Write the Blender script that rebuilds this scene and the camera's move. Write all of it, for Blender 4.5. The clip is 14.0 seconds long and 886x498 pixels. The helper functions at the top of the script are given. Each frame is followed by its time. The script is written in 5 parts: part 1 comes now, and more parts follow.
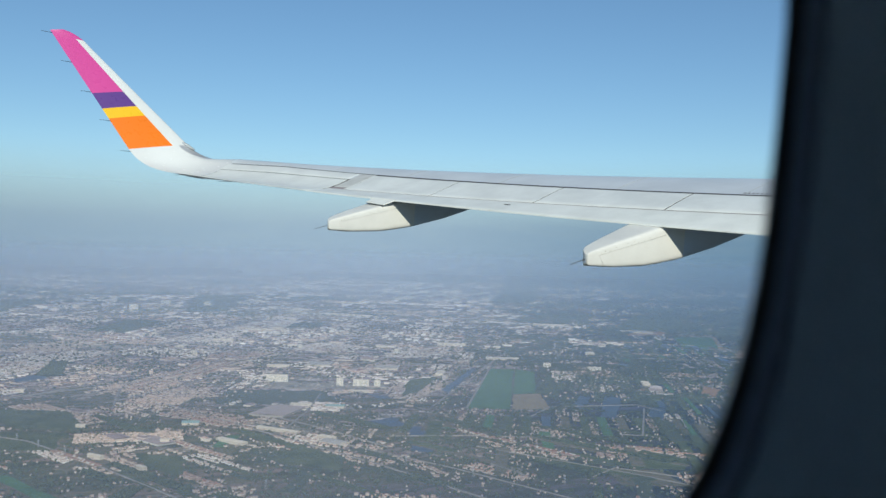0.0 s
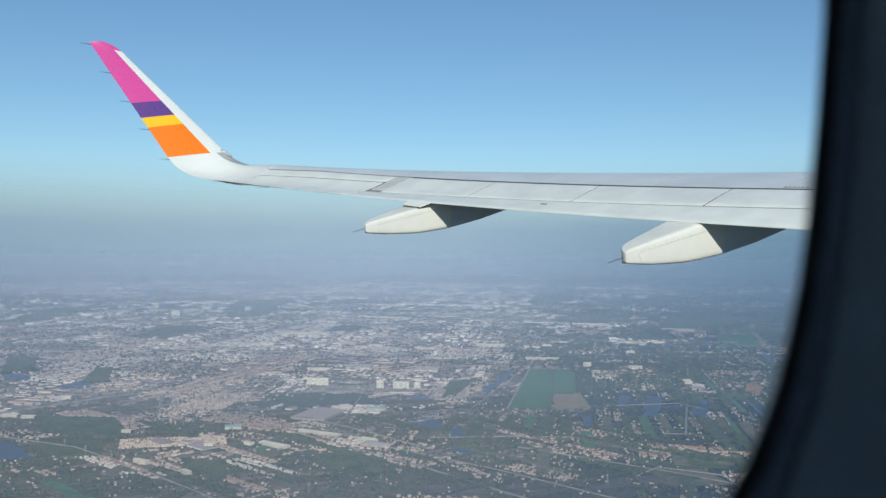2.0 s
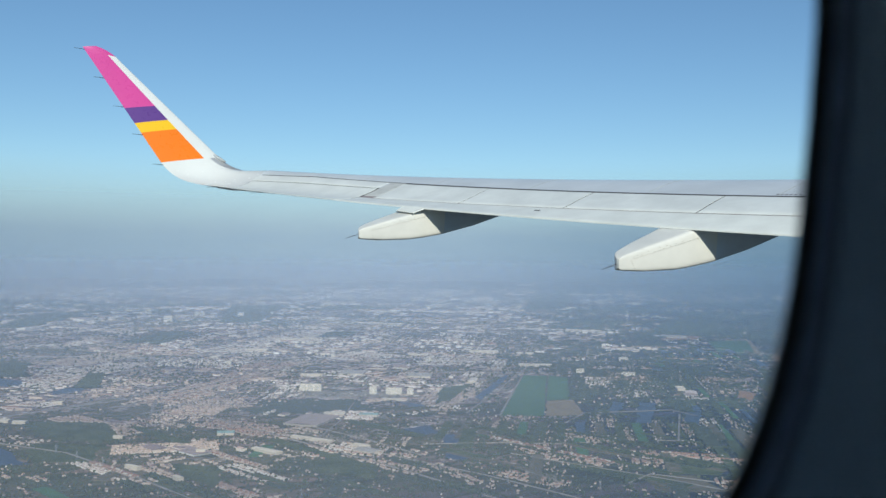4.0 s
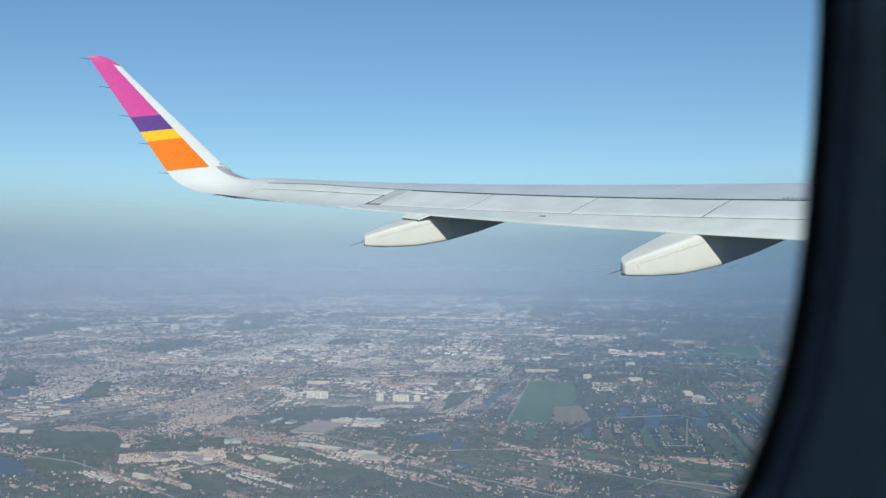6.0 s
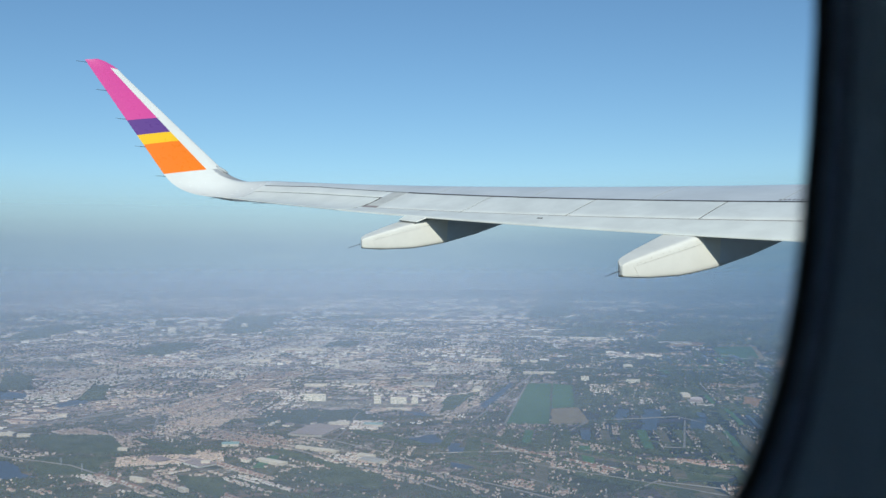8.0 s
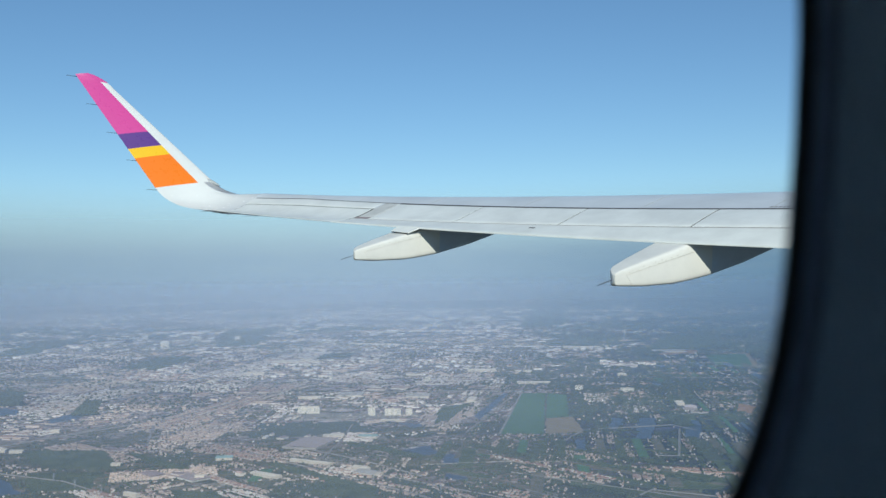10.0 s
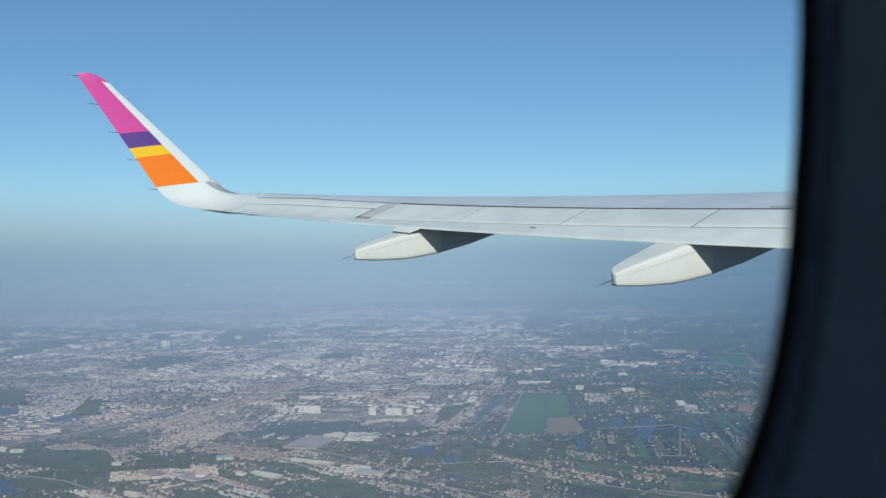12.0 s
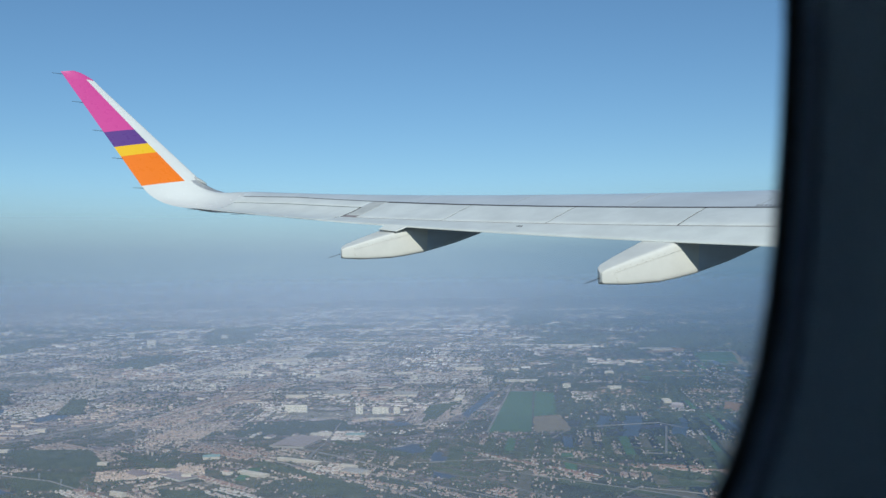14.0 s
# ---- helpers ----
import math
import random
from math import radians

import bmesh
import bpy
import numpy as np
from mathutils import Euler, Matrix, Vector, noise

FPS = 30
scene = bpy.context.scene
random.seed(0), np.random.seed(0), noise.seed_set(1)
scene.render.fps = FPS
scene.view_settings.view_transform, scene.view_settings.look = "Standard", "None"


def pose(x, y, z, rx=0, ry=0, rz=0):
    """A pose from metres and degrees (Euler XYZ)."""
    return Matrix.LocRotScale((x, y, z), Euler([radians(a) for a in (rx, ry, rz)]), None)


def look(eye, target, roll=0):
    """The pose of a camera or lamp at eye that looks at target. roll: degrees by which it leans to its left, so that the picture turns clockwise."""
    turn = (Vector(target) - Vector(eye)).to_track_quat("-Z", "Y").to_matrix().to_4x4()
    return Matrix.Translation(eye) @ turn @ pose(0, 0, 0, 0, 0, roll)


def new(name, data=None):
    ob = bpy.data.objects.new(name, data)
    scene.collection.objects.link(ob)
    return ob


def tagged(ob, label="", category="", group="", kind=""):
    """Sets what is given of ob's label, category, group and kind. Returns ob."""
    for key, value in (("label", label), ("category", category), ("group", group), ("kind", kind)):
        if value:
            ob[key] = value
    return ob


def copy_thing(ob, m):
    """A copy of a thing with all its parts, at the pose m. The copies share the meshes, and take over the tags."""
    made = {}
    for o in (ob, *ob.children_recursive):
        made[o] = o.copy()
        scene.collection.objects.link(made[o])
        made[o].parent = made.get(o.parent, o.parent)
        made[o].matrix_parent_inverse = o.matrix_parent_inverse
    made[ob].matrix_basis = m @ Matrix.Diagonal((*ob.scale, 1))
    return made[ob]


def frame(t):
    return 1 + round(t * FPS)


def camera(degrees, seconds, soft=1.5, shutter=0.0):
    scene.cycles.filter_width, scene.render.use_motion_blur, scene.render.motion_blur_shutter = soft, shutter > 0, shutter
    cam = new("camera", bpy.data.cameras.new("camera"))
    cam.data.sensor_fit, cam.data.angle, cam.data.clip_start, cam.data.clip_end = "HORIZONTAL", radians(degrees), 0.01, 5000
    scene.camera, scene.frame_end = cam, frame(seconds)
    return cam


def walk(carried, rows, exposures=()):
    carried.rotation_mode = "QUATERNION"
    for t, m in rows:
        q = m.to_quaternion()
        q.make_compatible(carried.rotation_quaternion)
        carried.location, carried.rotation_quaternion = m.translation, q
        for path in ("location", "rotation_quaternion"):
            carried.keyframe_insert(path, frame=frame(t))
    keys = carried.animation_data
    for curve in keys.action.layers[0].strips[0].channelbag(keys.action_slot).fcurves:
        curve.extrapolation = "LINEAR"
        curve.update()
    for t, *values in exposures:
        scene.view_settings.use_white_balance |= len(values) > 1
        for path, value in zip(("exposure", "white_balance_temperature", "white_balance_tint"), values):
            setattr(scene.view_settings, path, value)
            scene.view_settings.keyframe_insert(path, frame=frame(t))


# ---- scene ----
FOV = 50.84
ALT = 150.0          # height of the aircraft over the plain (the landscape is held to the 5 km that the lens reaches)
cam = camera(FOV, 14.0, soft=1.5)
cam.data.dof.use_dof = True
cam.data.dof.focus_distance = 13.0
cam.data.dof.aperture_fstop = 7.0
# seconds, tilt, roll, heading (degrees) of a camera held at the cabin window; shift of the hand along the window (m)
PATH = [
    (0.0, 90.405, -1.572, -30.460, -0.0005, 0.0000),
    (0.5, 90.837, -0.913, -29.069, -0.0005, 0.0000),
    (1.0, 90.669, -0.384, -28.393, -0.0005, 0.0000),
    (1.5, 90.518, -0.566, -28.396, -0.0005, 0.0000),
    (2.0, 90.437, -0.452, -28.164, -0.0005, 0.0000),
    (2.5, 90.460, -0.729, -28.560, -0.0005, 0.0000),
    (3.0, 90.511, -0.717, -28.575, -0.0005, 0.0000),
    (5.5, 91.219, -0.261, -28.349, 0.0006, 0.0000),
    (6.0, 91.209, -0.173, -28.205, 0.0006, 0.0000),
    (6.5, 91.250, -0.242, -28.374, 0.0006, 0.0000),
    (7.0, 91.244, -0.019, -28.308, 0.0006, 0.0000),
    (7.5, 91.250, -0.000, -28.300, 0.0006, 0.0000),
    (8.0, 91.349, -0.033, -28.370, 0.0006, 0.0000),
    (10.5, 92.068, 0.682, -28.836, 0.0026, 0.0000),
    (11.0, 92.064, 0.672, -28.722, 0.0026, 0.0000),
    (11.5, 92.040, 0.568, -28.734, 0.0026, 0.0000),
    (12.0, 91.988, 0.551, -28.751, 0.0026, 0.0000),
    (12.5, 91.950, 0.240, -29.008, 0.0026, 0.0000),
    (13.0, 91.951, 0.292, -29.526, 0.0026, 0.0000),
    (13.5, 91.931, 0.474, -29.623, 0.0026, 0.0000),
    (14.0, 91.891, 0.650, -29.558, 0.0026, 0.0000),
]
walk(cam, [(t, pose(sx, 0.0, ALT + sz, rx, ry, rz)) for t, rx, ry, rz, sx, sz in PATH],
     exposures=[(0.0, -0.11, 6320.0, 1.0), (3.0, -0.09, 6290.0, 1.0), (8.0, -0.09, 6170.0, 0.0), (10.5, -0.12, 6070.0, 0.0), (11.2, -0.15, 6050.0, 0.0), (12.3, -0.235, 6020.0, 0.0), (14.0, -0.255, 5980.0, 0.0)])

# ---- light ----
SUN_EL, SUN_AZ = radians(27), radians(24)     # the sun stands behind the aircraft, on its other side
LIGHT = Vector((math.sin(SUN_AZ) * math.cos(SUN_EL), math.cos(SUN_AZ) * math.cos(SUN_EL), -math.sin(SUN_EL)))
world = bpy.data.worlds.new("sky")
scene.world = world
world.use_nodes = True
wn = world.node_tree.nodes
sky = wn.new("ShaderNodeTexSky")
sky.sky_type = "NISHITA"
sky.sun_disc = False
sky.sun_elevation = SUN_EL
sky.sun_rotation = math.pi + SUN_AZ
sky.altitude = 1200
sky.air_density = 1.17
sky.dust_density = 0.1
sky.ozone_density = 4.7
world.node_tree.links.new(sky.outputs[0], wn["Background"].inputs[0])
wn["Background"].inputs[1].default_value = 0.102
sun = new("sun", bpy.data.lights.new("sun", "SUN"))
sun.data.energy = 4.0
sun.data.angle = radians(0.53)
sun.data.color = (1.0, 0.92, 0.81)
sun.matrix_world = look((0, 0, 0), LIGHT)
sun.location = (-40, -60, ALT + 60)


# ---- materials ----
def mat(name, color, rough=0.5, metal=0.0, spread=0.0, scale=8.0, bump=0.0, second=None, spec=0.5, fine=None):
    """Principled surface with two scales of variation in object space."""
    m = bpy.data.materials.new(name)
    m.use_nodes = True
    nt = m.node_tree
    b = nt.nodes["Principled BSDF"]
    b.inputs["Roughness"].default_value = rough
    b.inputs["Metallic"].default_value = metal
    b.inputs["Specular IOR Level"].default_value = spec
    b.inputs["Base Color"].default_value = (*color, 1)
    if spread or second:
        tc = nt.nodes.new("ShaderNodeTexCoord")
        n1 = nt.nodes.new("ShaderNodeTexNoise")
        n1.inputs["Scale"].default_value = scale
        n1.inputs["Detail"].default_value = 8
        n1.inputs["Roughness"].default_value = 0.65
        nt.links.new(tc.outputs["Object"], n1.inputs["Vector"])
        ramp = nt.nodes.new("ShaderNodeValToRGB")
        dark = second or tuple(c * (1 - spread) for c in color)
        ramp.color_ramp.elements[0].position, ramp.color_ramp.elements[1].position = 0.36, 0.62
        ramp.color_ramp.elements[0].color = (*dark, 1)
        ramp.color_ramp.elements[1].color = (*color, 1)
        nt.links.new(n1.outputs["Fac"], ramp.inputs[0])
        nt.links.new(ramp.outputs[0], b.inputs["Base Color"])
        n2 = nt.nodes.new("ShaderNodeTexNoise")
        n2.inputs["Scale"].default_value = fine or scale * 7
        n2.inputs["Detail"].default_value = 5
        nt.links.new(tc.outputs["Object"], n2.inputs["Vector"])
        mr = nt.nodes.new("ShaderNodeMapRange")
        mr.inputs["To Min"].default_value, mr.inputs["To Max"].default_value = rough * 0.8, min(1, rough * 1.25)
        nt.links.new(n2.outputs["Fac"], mr.inputs["Value"])
        nt.links.new(mr.outputs[0], b.inputs["Roughness"])
        if bump:
            bp = nt.nodes.new("ShaderNodeBump")
            bp.inputs["Strength"].default_value = bump
            bp.inputs["Distance"].default_value = 0.02
            nt.links.new(n2.outputs["Fac"], bp.inputs["Height"])
            nt.links.new(bp.outputs[0], b.inputs["Normal"])
    return m


WING_GREY = mat("wing_grey_paint", (0.66, 0.70, 0.73), 0.30, 0.0, 0.14, 1.2, 0.0)
PANEL_GREY = mat("panel_grey_paint", (0.79, 0.82, 0.80), 0.36, 0.0, 0.13, 2.2, 0.0)
FLAP_WHITE = mat("flap_white_paint", (0.80, 0.83, 0.80), 0.38, 0.0, 0.12, 2.4, 0.0)
FAIRING = mat("fairing_cream_paint", (0.80, 0.80, 0.755), 0.36, 0.0, 0.10, 2.4, 0.02)
# same cream paint, with the blue of the wing's shade put into it
FAIRING_SHADED = mat("fairing_shade_tint", (0.66, 0.74, 0.82), 0.36, 0.0, 0.12, 2.4, 0.02)
WHITE = mat("white_gloss_paint", (0.71, 0.73, 0.73), 0.25, 0.0, 0.05, 2.0)
MAGENTA = mat("magenta_paint", (0.60, 0.075, 0.31), 0.28, 0.0, 0.025, 2.0)
PURPLE = mat("purple_paint", (0.12, 0.055, 0.25), 0.28, 0.0, 0.025, 2.0)
YELLOW = mat("yellow_paint", (0.85, 0.52, 0.02), 0.28, 0.0, 0.025, 2.0)
ORANGE = mat("orange_paint", (0.85, 0.20, 0.012), 0.28, 0.0, 0.025, 2.0)
ALLOY = mat("bare_alloy", (0.62, 0.63, 0.64), 0.36, 0.55, 0.15, 3.0)
GAP = mat("shadowed_gap", (0.035, 0.035, 0.04), 0.8, 0.0, 0.3, 6.0)
SEAL_GREY = mat("grey_seal", (0.55, 0.57, 0.57), 0.7, 0.0, 0.2, 6.0)
RUST = mat("rust_stain", (0.46, 0.38, 0.31), 0.8, 0.0, 0.3, 30.0)
FAINT = mat("faint_joint", (0.72, 0.69, 0.63), 0.7, 0.0, 0.2, 6.0)
SLOT_BROWN = mat("slot_brown", (0.30, 0.265, 0.275), 0.8, 0.0, 0.3, 6.0)
WICK = mat("wick_carbon", (0.05, 0.05, 0.055), 0.6, 0.0, 0.2, 30.0)
STENCIL_INK = mat("grey_stencil", (0.20, 0.20, 0.23), 0.6, 0.0, 0.2, 30.0)
TRIM = mat("dark_trim", (0.38, 0.46, 0.62), 0.5, 0.0, 0.2, 60.0, 0.05)
RUBBER = mat("black_rubber", (0.030, 0.036, 0.045), 0.55, 0.0, 0.3, 60.0, 0.1)
CABIN = mat("cabin_plastic", (0.69, 0.80, 0.93), 0.55, 0.0, 0.08, 25.0, 0.08)
SKIN = mat("fuselage_paint", (0.75, 0.76, 0.77), 0.3, 0.0, 0.08, 1.5)


# ---- small builders ----
def mesh_of(name, verts, faces, mats, index=None, smooth=True, sharp=None):
    me = bpy.data.meshes.new(name)
    me.from_pydata([tuple(v) for v in verts], [], [tuple(f) for f in faces])
    for m in (mats if isinstance(mats, (list, tuple)) else [mats]):
        me.materials.append(m)
    if index is not None:
        me.polygons.foreach_set("material_index", index)
    me.polygons.foreach_set("use_smooth", [smooth] * len(me.polygons))
    me.update()
    if smooth and sharp:
        me.set_sharp_from_angle(angle=radians(sharp))
    return me


def thing(name, label, category, group="", kind="", at=(0, 0, 0)):
    ob = new(name)
    ob.location = at
    ob.empty_display_size = 0.1
    return tagged(ob, label, category, group, kind)


def part(name, me, parent, label=""):
    ob = new(name, me)
    ob.parent = parent
    return tagged(ob, label)


def loft(rings, closed=True, caps=True):
    """Vertices and faces through rings of equal length."""
    n = len(rings[0])
    verts = [tuple(p) for r in rings for p in r]
    faces = []
    for i in range(len(rings) - 1):
        for j in range(n if closed else n - 1):
            k = (j + 1) % n
            faces.append((i * n + j, i * n + k, (i + 1) * n + k, (i + 1) * n + j))
    if caps:
        faces.append(tuple(range(n - 1, -1, -1)))
        faces.append(tuple((len(rings) - 1) * n + j for j in range(n)))
    return verts, faces


# ---- the wing: s runs outboard along the trailing edge, c forward from the spoilers' rear edge ----
SWEEP = radians(16)
W0 = np.array((5.19, 11.5))
E2, N2 = np.array((-math.sin(SWEEP), math.cos(SWEEP))), np.array((math.cos(SWEEP), math.sin(SWEEP)))
BACK = -0.4


def lead(s):
    return 1.8 - 0.2 * s


def upper(s, c):
    """Height of the wing's upper skin."""
    def q(a, b, k):
        return a * s * s + b * s + k
    zt, zs, zh, zc = q(.00253, .10282, .789), q(.00281, .0847, .8554), q(.00314, .0925, 1.076), q(.00299, .0696, 1.2105)
    lc = lead(s)
    ch = min(0.55, 0.40 * lc)
    knots = [(BACK, zt), (0.0, zs), (ch, zs + (zh - zs) * ch / 0.55), (0.55 * lc, zc), (lc, zc - 0.03 * lc)]
    xs, zs_ = [k[0] for k in knots], [k[1] for k in knots]
    d = [(zs_[i + 1] - zs_[i]) / (xs[i + 1] - xs[i]) for i in range(4)]
    m = [d[0]] + [(d[i - 1] + d[i]) / 2 for i in range(1, 4)] + [d[3] * 1.6]
    i = max(0, min(3, sum(c > x for x in xs[1:4])))
    h = xs[i + 1] - xs[i]
    u = min(1.0, max(0.0, (c - xs[i]) / h))
    return ((2 * u**3 - 3 * u**2 + 1) * zs_[i] + (u**3 - 2 * u**2 + u) * h * m[i]
            + (-2 * u**3 + 3 * u**2) * zs_[i + 1] + (u**3 - u**2) * h * m[i + 1])


def thick(s, c):
    lc = lead(s)
    u = (c - BACK) / (lc - BACK)
    return 0.006 + 0.115 * (lc - BACK) * 2.3 * u**1.6 * math.sqrt(max(0.0, 1 - u))


def wing_point(s, c, up=0.0):
    x, y = W0 + s * E2 + c * N2
    return (x, y, upper(s, c) + up)


wing = thing("aircraft_wing", "light grey swept airliner wing with upturned striped tip", "wing", at=(0, 0, ALT))

S_TIP, S_ROOT = 3.5, -12.4
SPOILERS = [(-1.59, 0.0), (-3.215, -1.61), (-4.86, -3.235), (-6.5, -4.88)]


def wing_skin():
    ss = sorted(set(list(np.linspace(S_ROOT, S_TIP, 61).round(4)) + [0.02, 0.34, 3.4, -6.52]))
    n = 26
    rings = []
    for s in ss:
        lc = lead(s)
        cs = sorted([BACK + (lc - BACK) * (1 - (1 - i / n) ** 1.5) for i in range(n + 1)])
        top = [wing_point(s, c) for c in cs]
        low = [(p[0], p[1], p[2] - thick(s, c)) for p, c in zip(top, cs)]
        rings.append(top + low[::-1])
    return mesh_of("wing_skin", *loft(rings), WING_GREY, sharp=50)


part("wing_skin", wing_skin(), wing, "smooth grey painted wing skin")


def slab(name, s0, s1, c0, c1, up, depth, material, ns=8, nc=5, edge=0.004):
    """A panel that follows the wing's upper side, with a softened rim."""
    def grid(lift, inset):
        out = []
        for i in range(ns + 1):
            s = s0 + inset + (s1 - s0 - 2 * inset) * i / ns
            k = min(1.0, 0.40 * lead(s) / 0.55)
            cs = [c0 + inset + (c1 - c0 - 2 * inset) * j / nc for j in range(nc + 1)]
            out.append([wing_point(s, c * k if c > 0 else c, lift) for c in cs])
        return out
    top = grid(up, edge)
    verts = [p for r in top for p in r]
    w = nc + 1
    faces = [(i * w + j, (i + 1) * w + j, (i + 1) * w + j + 1, i * w + j + 1) for i in range(ns) for j in range(nc)]
    rim = [(i, 0) for i in range(ns + 1)] + [(ns, j) for j in range(1, w)] + [(i, nc) for i in range(ns - 1, -1, -1)] + [(0, j) for j in range(nc - 1, 0, -1)]
    last = [i * w + j for i, j in rim]
    for lift, inset in ((up - edge, 0.0), (up - depth, 0.0)):
        g = grid(lift, inset)
        base = len(verts)
        verts += [g[i][j] for i, j in rim]
        now = list(range(base, base + len(rim)))
        for k in range(len(rim)):
            k2 = (k + 1) % len(rim)
            faces.append((last[k2], last[k], now[k], now[k2]))
        last = now
    return mesh_of(name, verts, faces, material, sharp=35)


# dark bays under the moving panels show in the gaps
part("panel_bay", slab("panel_bay", -11.0, 0.012, -0.032, 0.592, 0.002, 0.01, GAP, 44, 8, 0.001), wing, "dark gap round the spoilers")
for s0, s1 in SPOILERS:
    part("spoiler", slab("spoiler", s0 - 0.001, s1 + 0.001, -0.006, 0.556, 0.006, 0.006, PANEL_GREY, 10, 6, 0.002), wing, "pale grey spoiler panel")
part("inner_panel", slab("inner_panel", -10.9, -6.52, -0.006, 0.556, 0.006, 0.006, PANEL_GREY, 20, 6, 0.002), wing, "pale grey inboard panel")
part("spar_seam", slab("spar_seam", 0.03, 3.42, 0.592, 0.607, 0.003, 0.008, GAP, 24, 2, 0.001), wing, "dark rear spar seam")
part("rear_skin", slab("rear_skin", 0.36, 3.46, 0.365, 0.582, 0.005, 0.01, PANEL_GREY, 18, 4), wing, "pale grey skin ahead of the aileron")
part("aileron_gap", slab("aileron_gap", 0.306, 3.43, BACK + 0.05, 0.37, 0.002, 0.008, GAP, 18, 4, 0.001), wing, "dark gap round the aileron")
part("aileron", slab("aileron", 0.338, 3.41, BACK - 0.004, 0.343, 0.007, 0.008, FLAP_WHITE, 18, 6), wing, "pale grey aileron")
part("outboard_flap", slab("outboard_flap", -11.0, 0.300, BACK - 0.008, -0.030, 0.008, 0.016, FLAP_WHITE, 44, 5), wing, "pale grey trailing flap, retracted")
part("end_panel", slab("end_panel", 0.016, 0.300, 0.075, 0.58, 0.006, 0.01, SEAL_GREY, 3, 4), wing, "dull grey fixed panel beside the aileron")
part("slot", slab("slot", 0.03, 0.30, -0.03, 0.07, 0.004, 0.008, SLOT_BROWN, 3, 1, 0.001), wing, "dark slot at the end of the flap")
part("hinge_seam", slab("hinge_seam", -10.9, 0.0, -0.040, -0.030, 0.0092, 0.004, SLOT_BROWN, 44, 1, 0.0005), wing, "thin dark joint between spoilers and flap")
part("spoiler_front_seam", slab("spoiler_front_seam", -10.9, 0.0, 0.576, 0.600, 0.0064, 0.006, GAP, 44, 2, 0.0005), wing, "dark joint ahead of the spoilers")
part("drain_hole", slab("drain_hole", -3.02, -2.94, -0.17, -0.14, 0.010, 0.006, GAP, 2, 1, 0.001), wing, "small dark drain mark")
for s0, s1, c0, c1 in ((-6.5, -6.1, 0.66, 0.70), (-6.05, -5.7, 0.66, 0.70), (-5.62, -5.35, 0.655, 0.695)):
    for k in range(6):
        u = s0 + (s1 - s0) * k / 6
        part("stencil", slab("stencil", u + 0.008, u + (s1 - s0) / 6 - 0.012, c0, c1, 0.0025, 0.002, STENCIL_INK, 1, 1, 0.0005), wing, "faded dark stencil mark")
# chordwise joints of the upper skin
for s0 in (2.35, 0.95, -0.55, -2.2, -3.9, -5.4):
    part("skin_joint", slab("skin_joint", s0, s0 + 0.012, 0.62, 0.55 * lead(s0) + 0.35, 0.0012, 0.004, SEAL_GREY, 1, 10, 0.0003), wing)


# ---- upturned wing tip ----
TE_A, TE_B = Vector((3.219, 15.594, 1.584)), Vector((2.082, 16.362, 3.505))
LE_A, LE_B = Vector((4.195, 15.649, 1.723)), Vector((2.569, 16.323, 3.407))


def bez(p0, p1, p2, p3, u):
    return p0 * (1 - u)**3 + 3 * p1 * u * (1 - u)**2 + 3 * p2 * u * u * (1 - u) + p3 * u**3


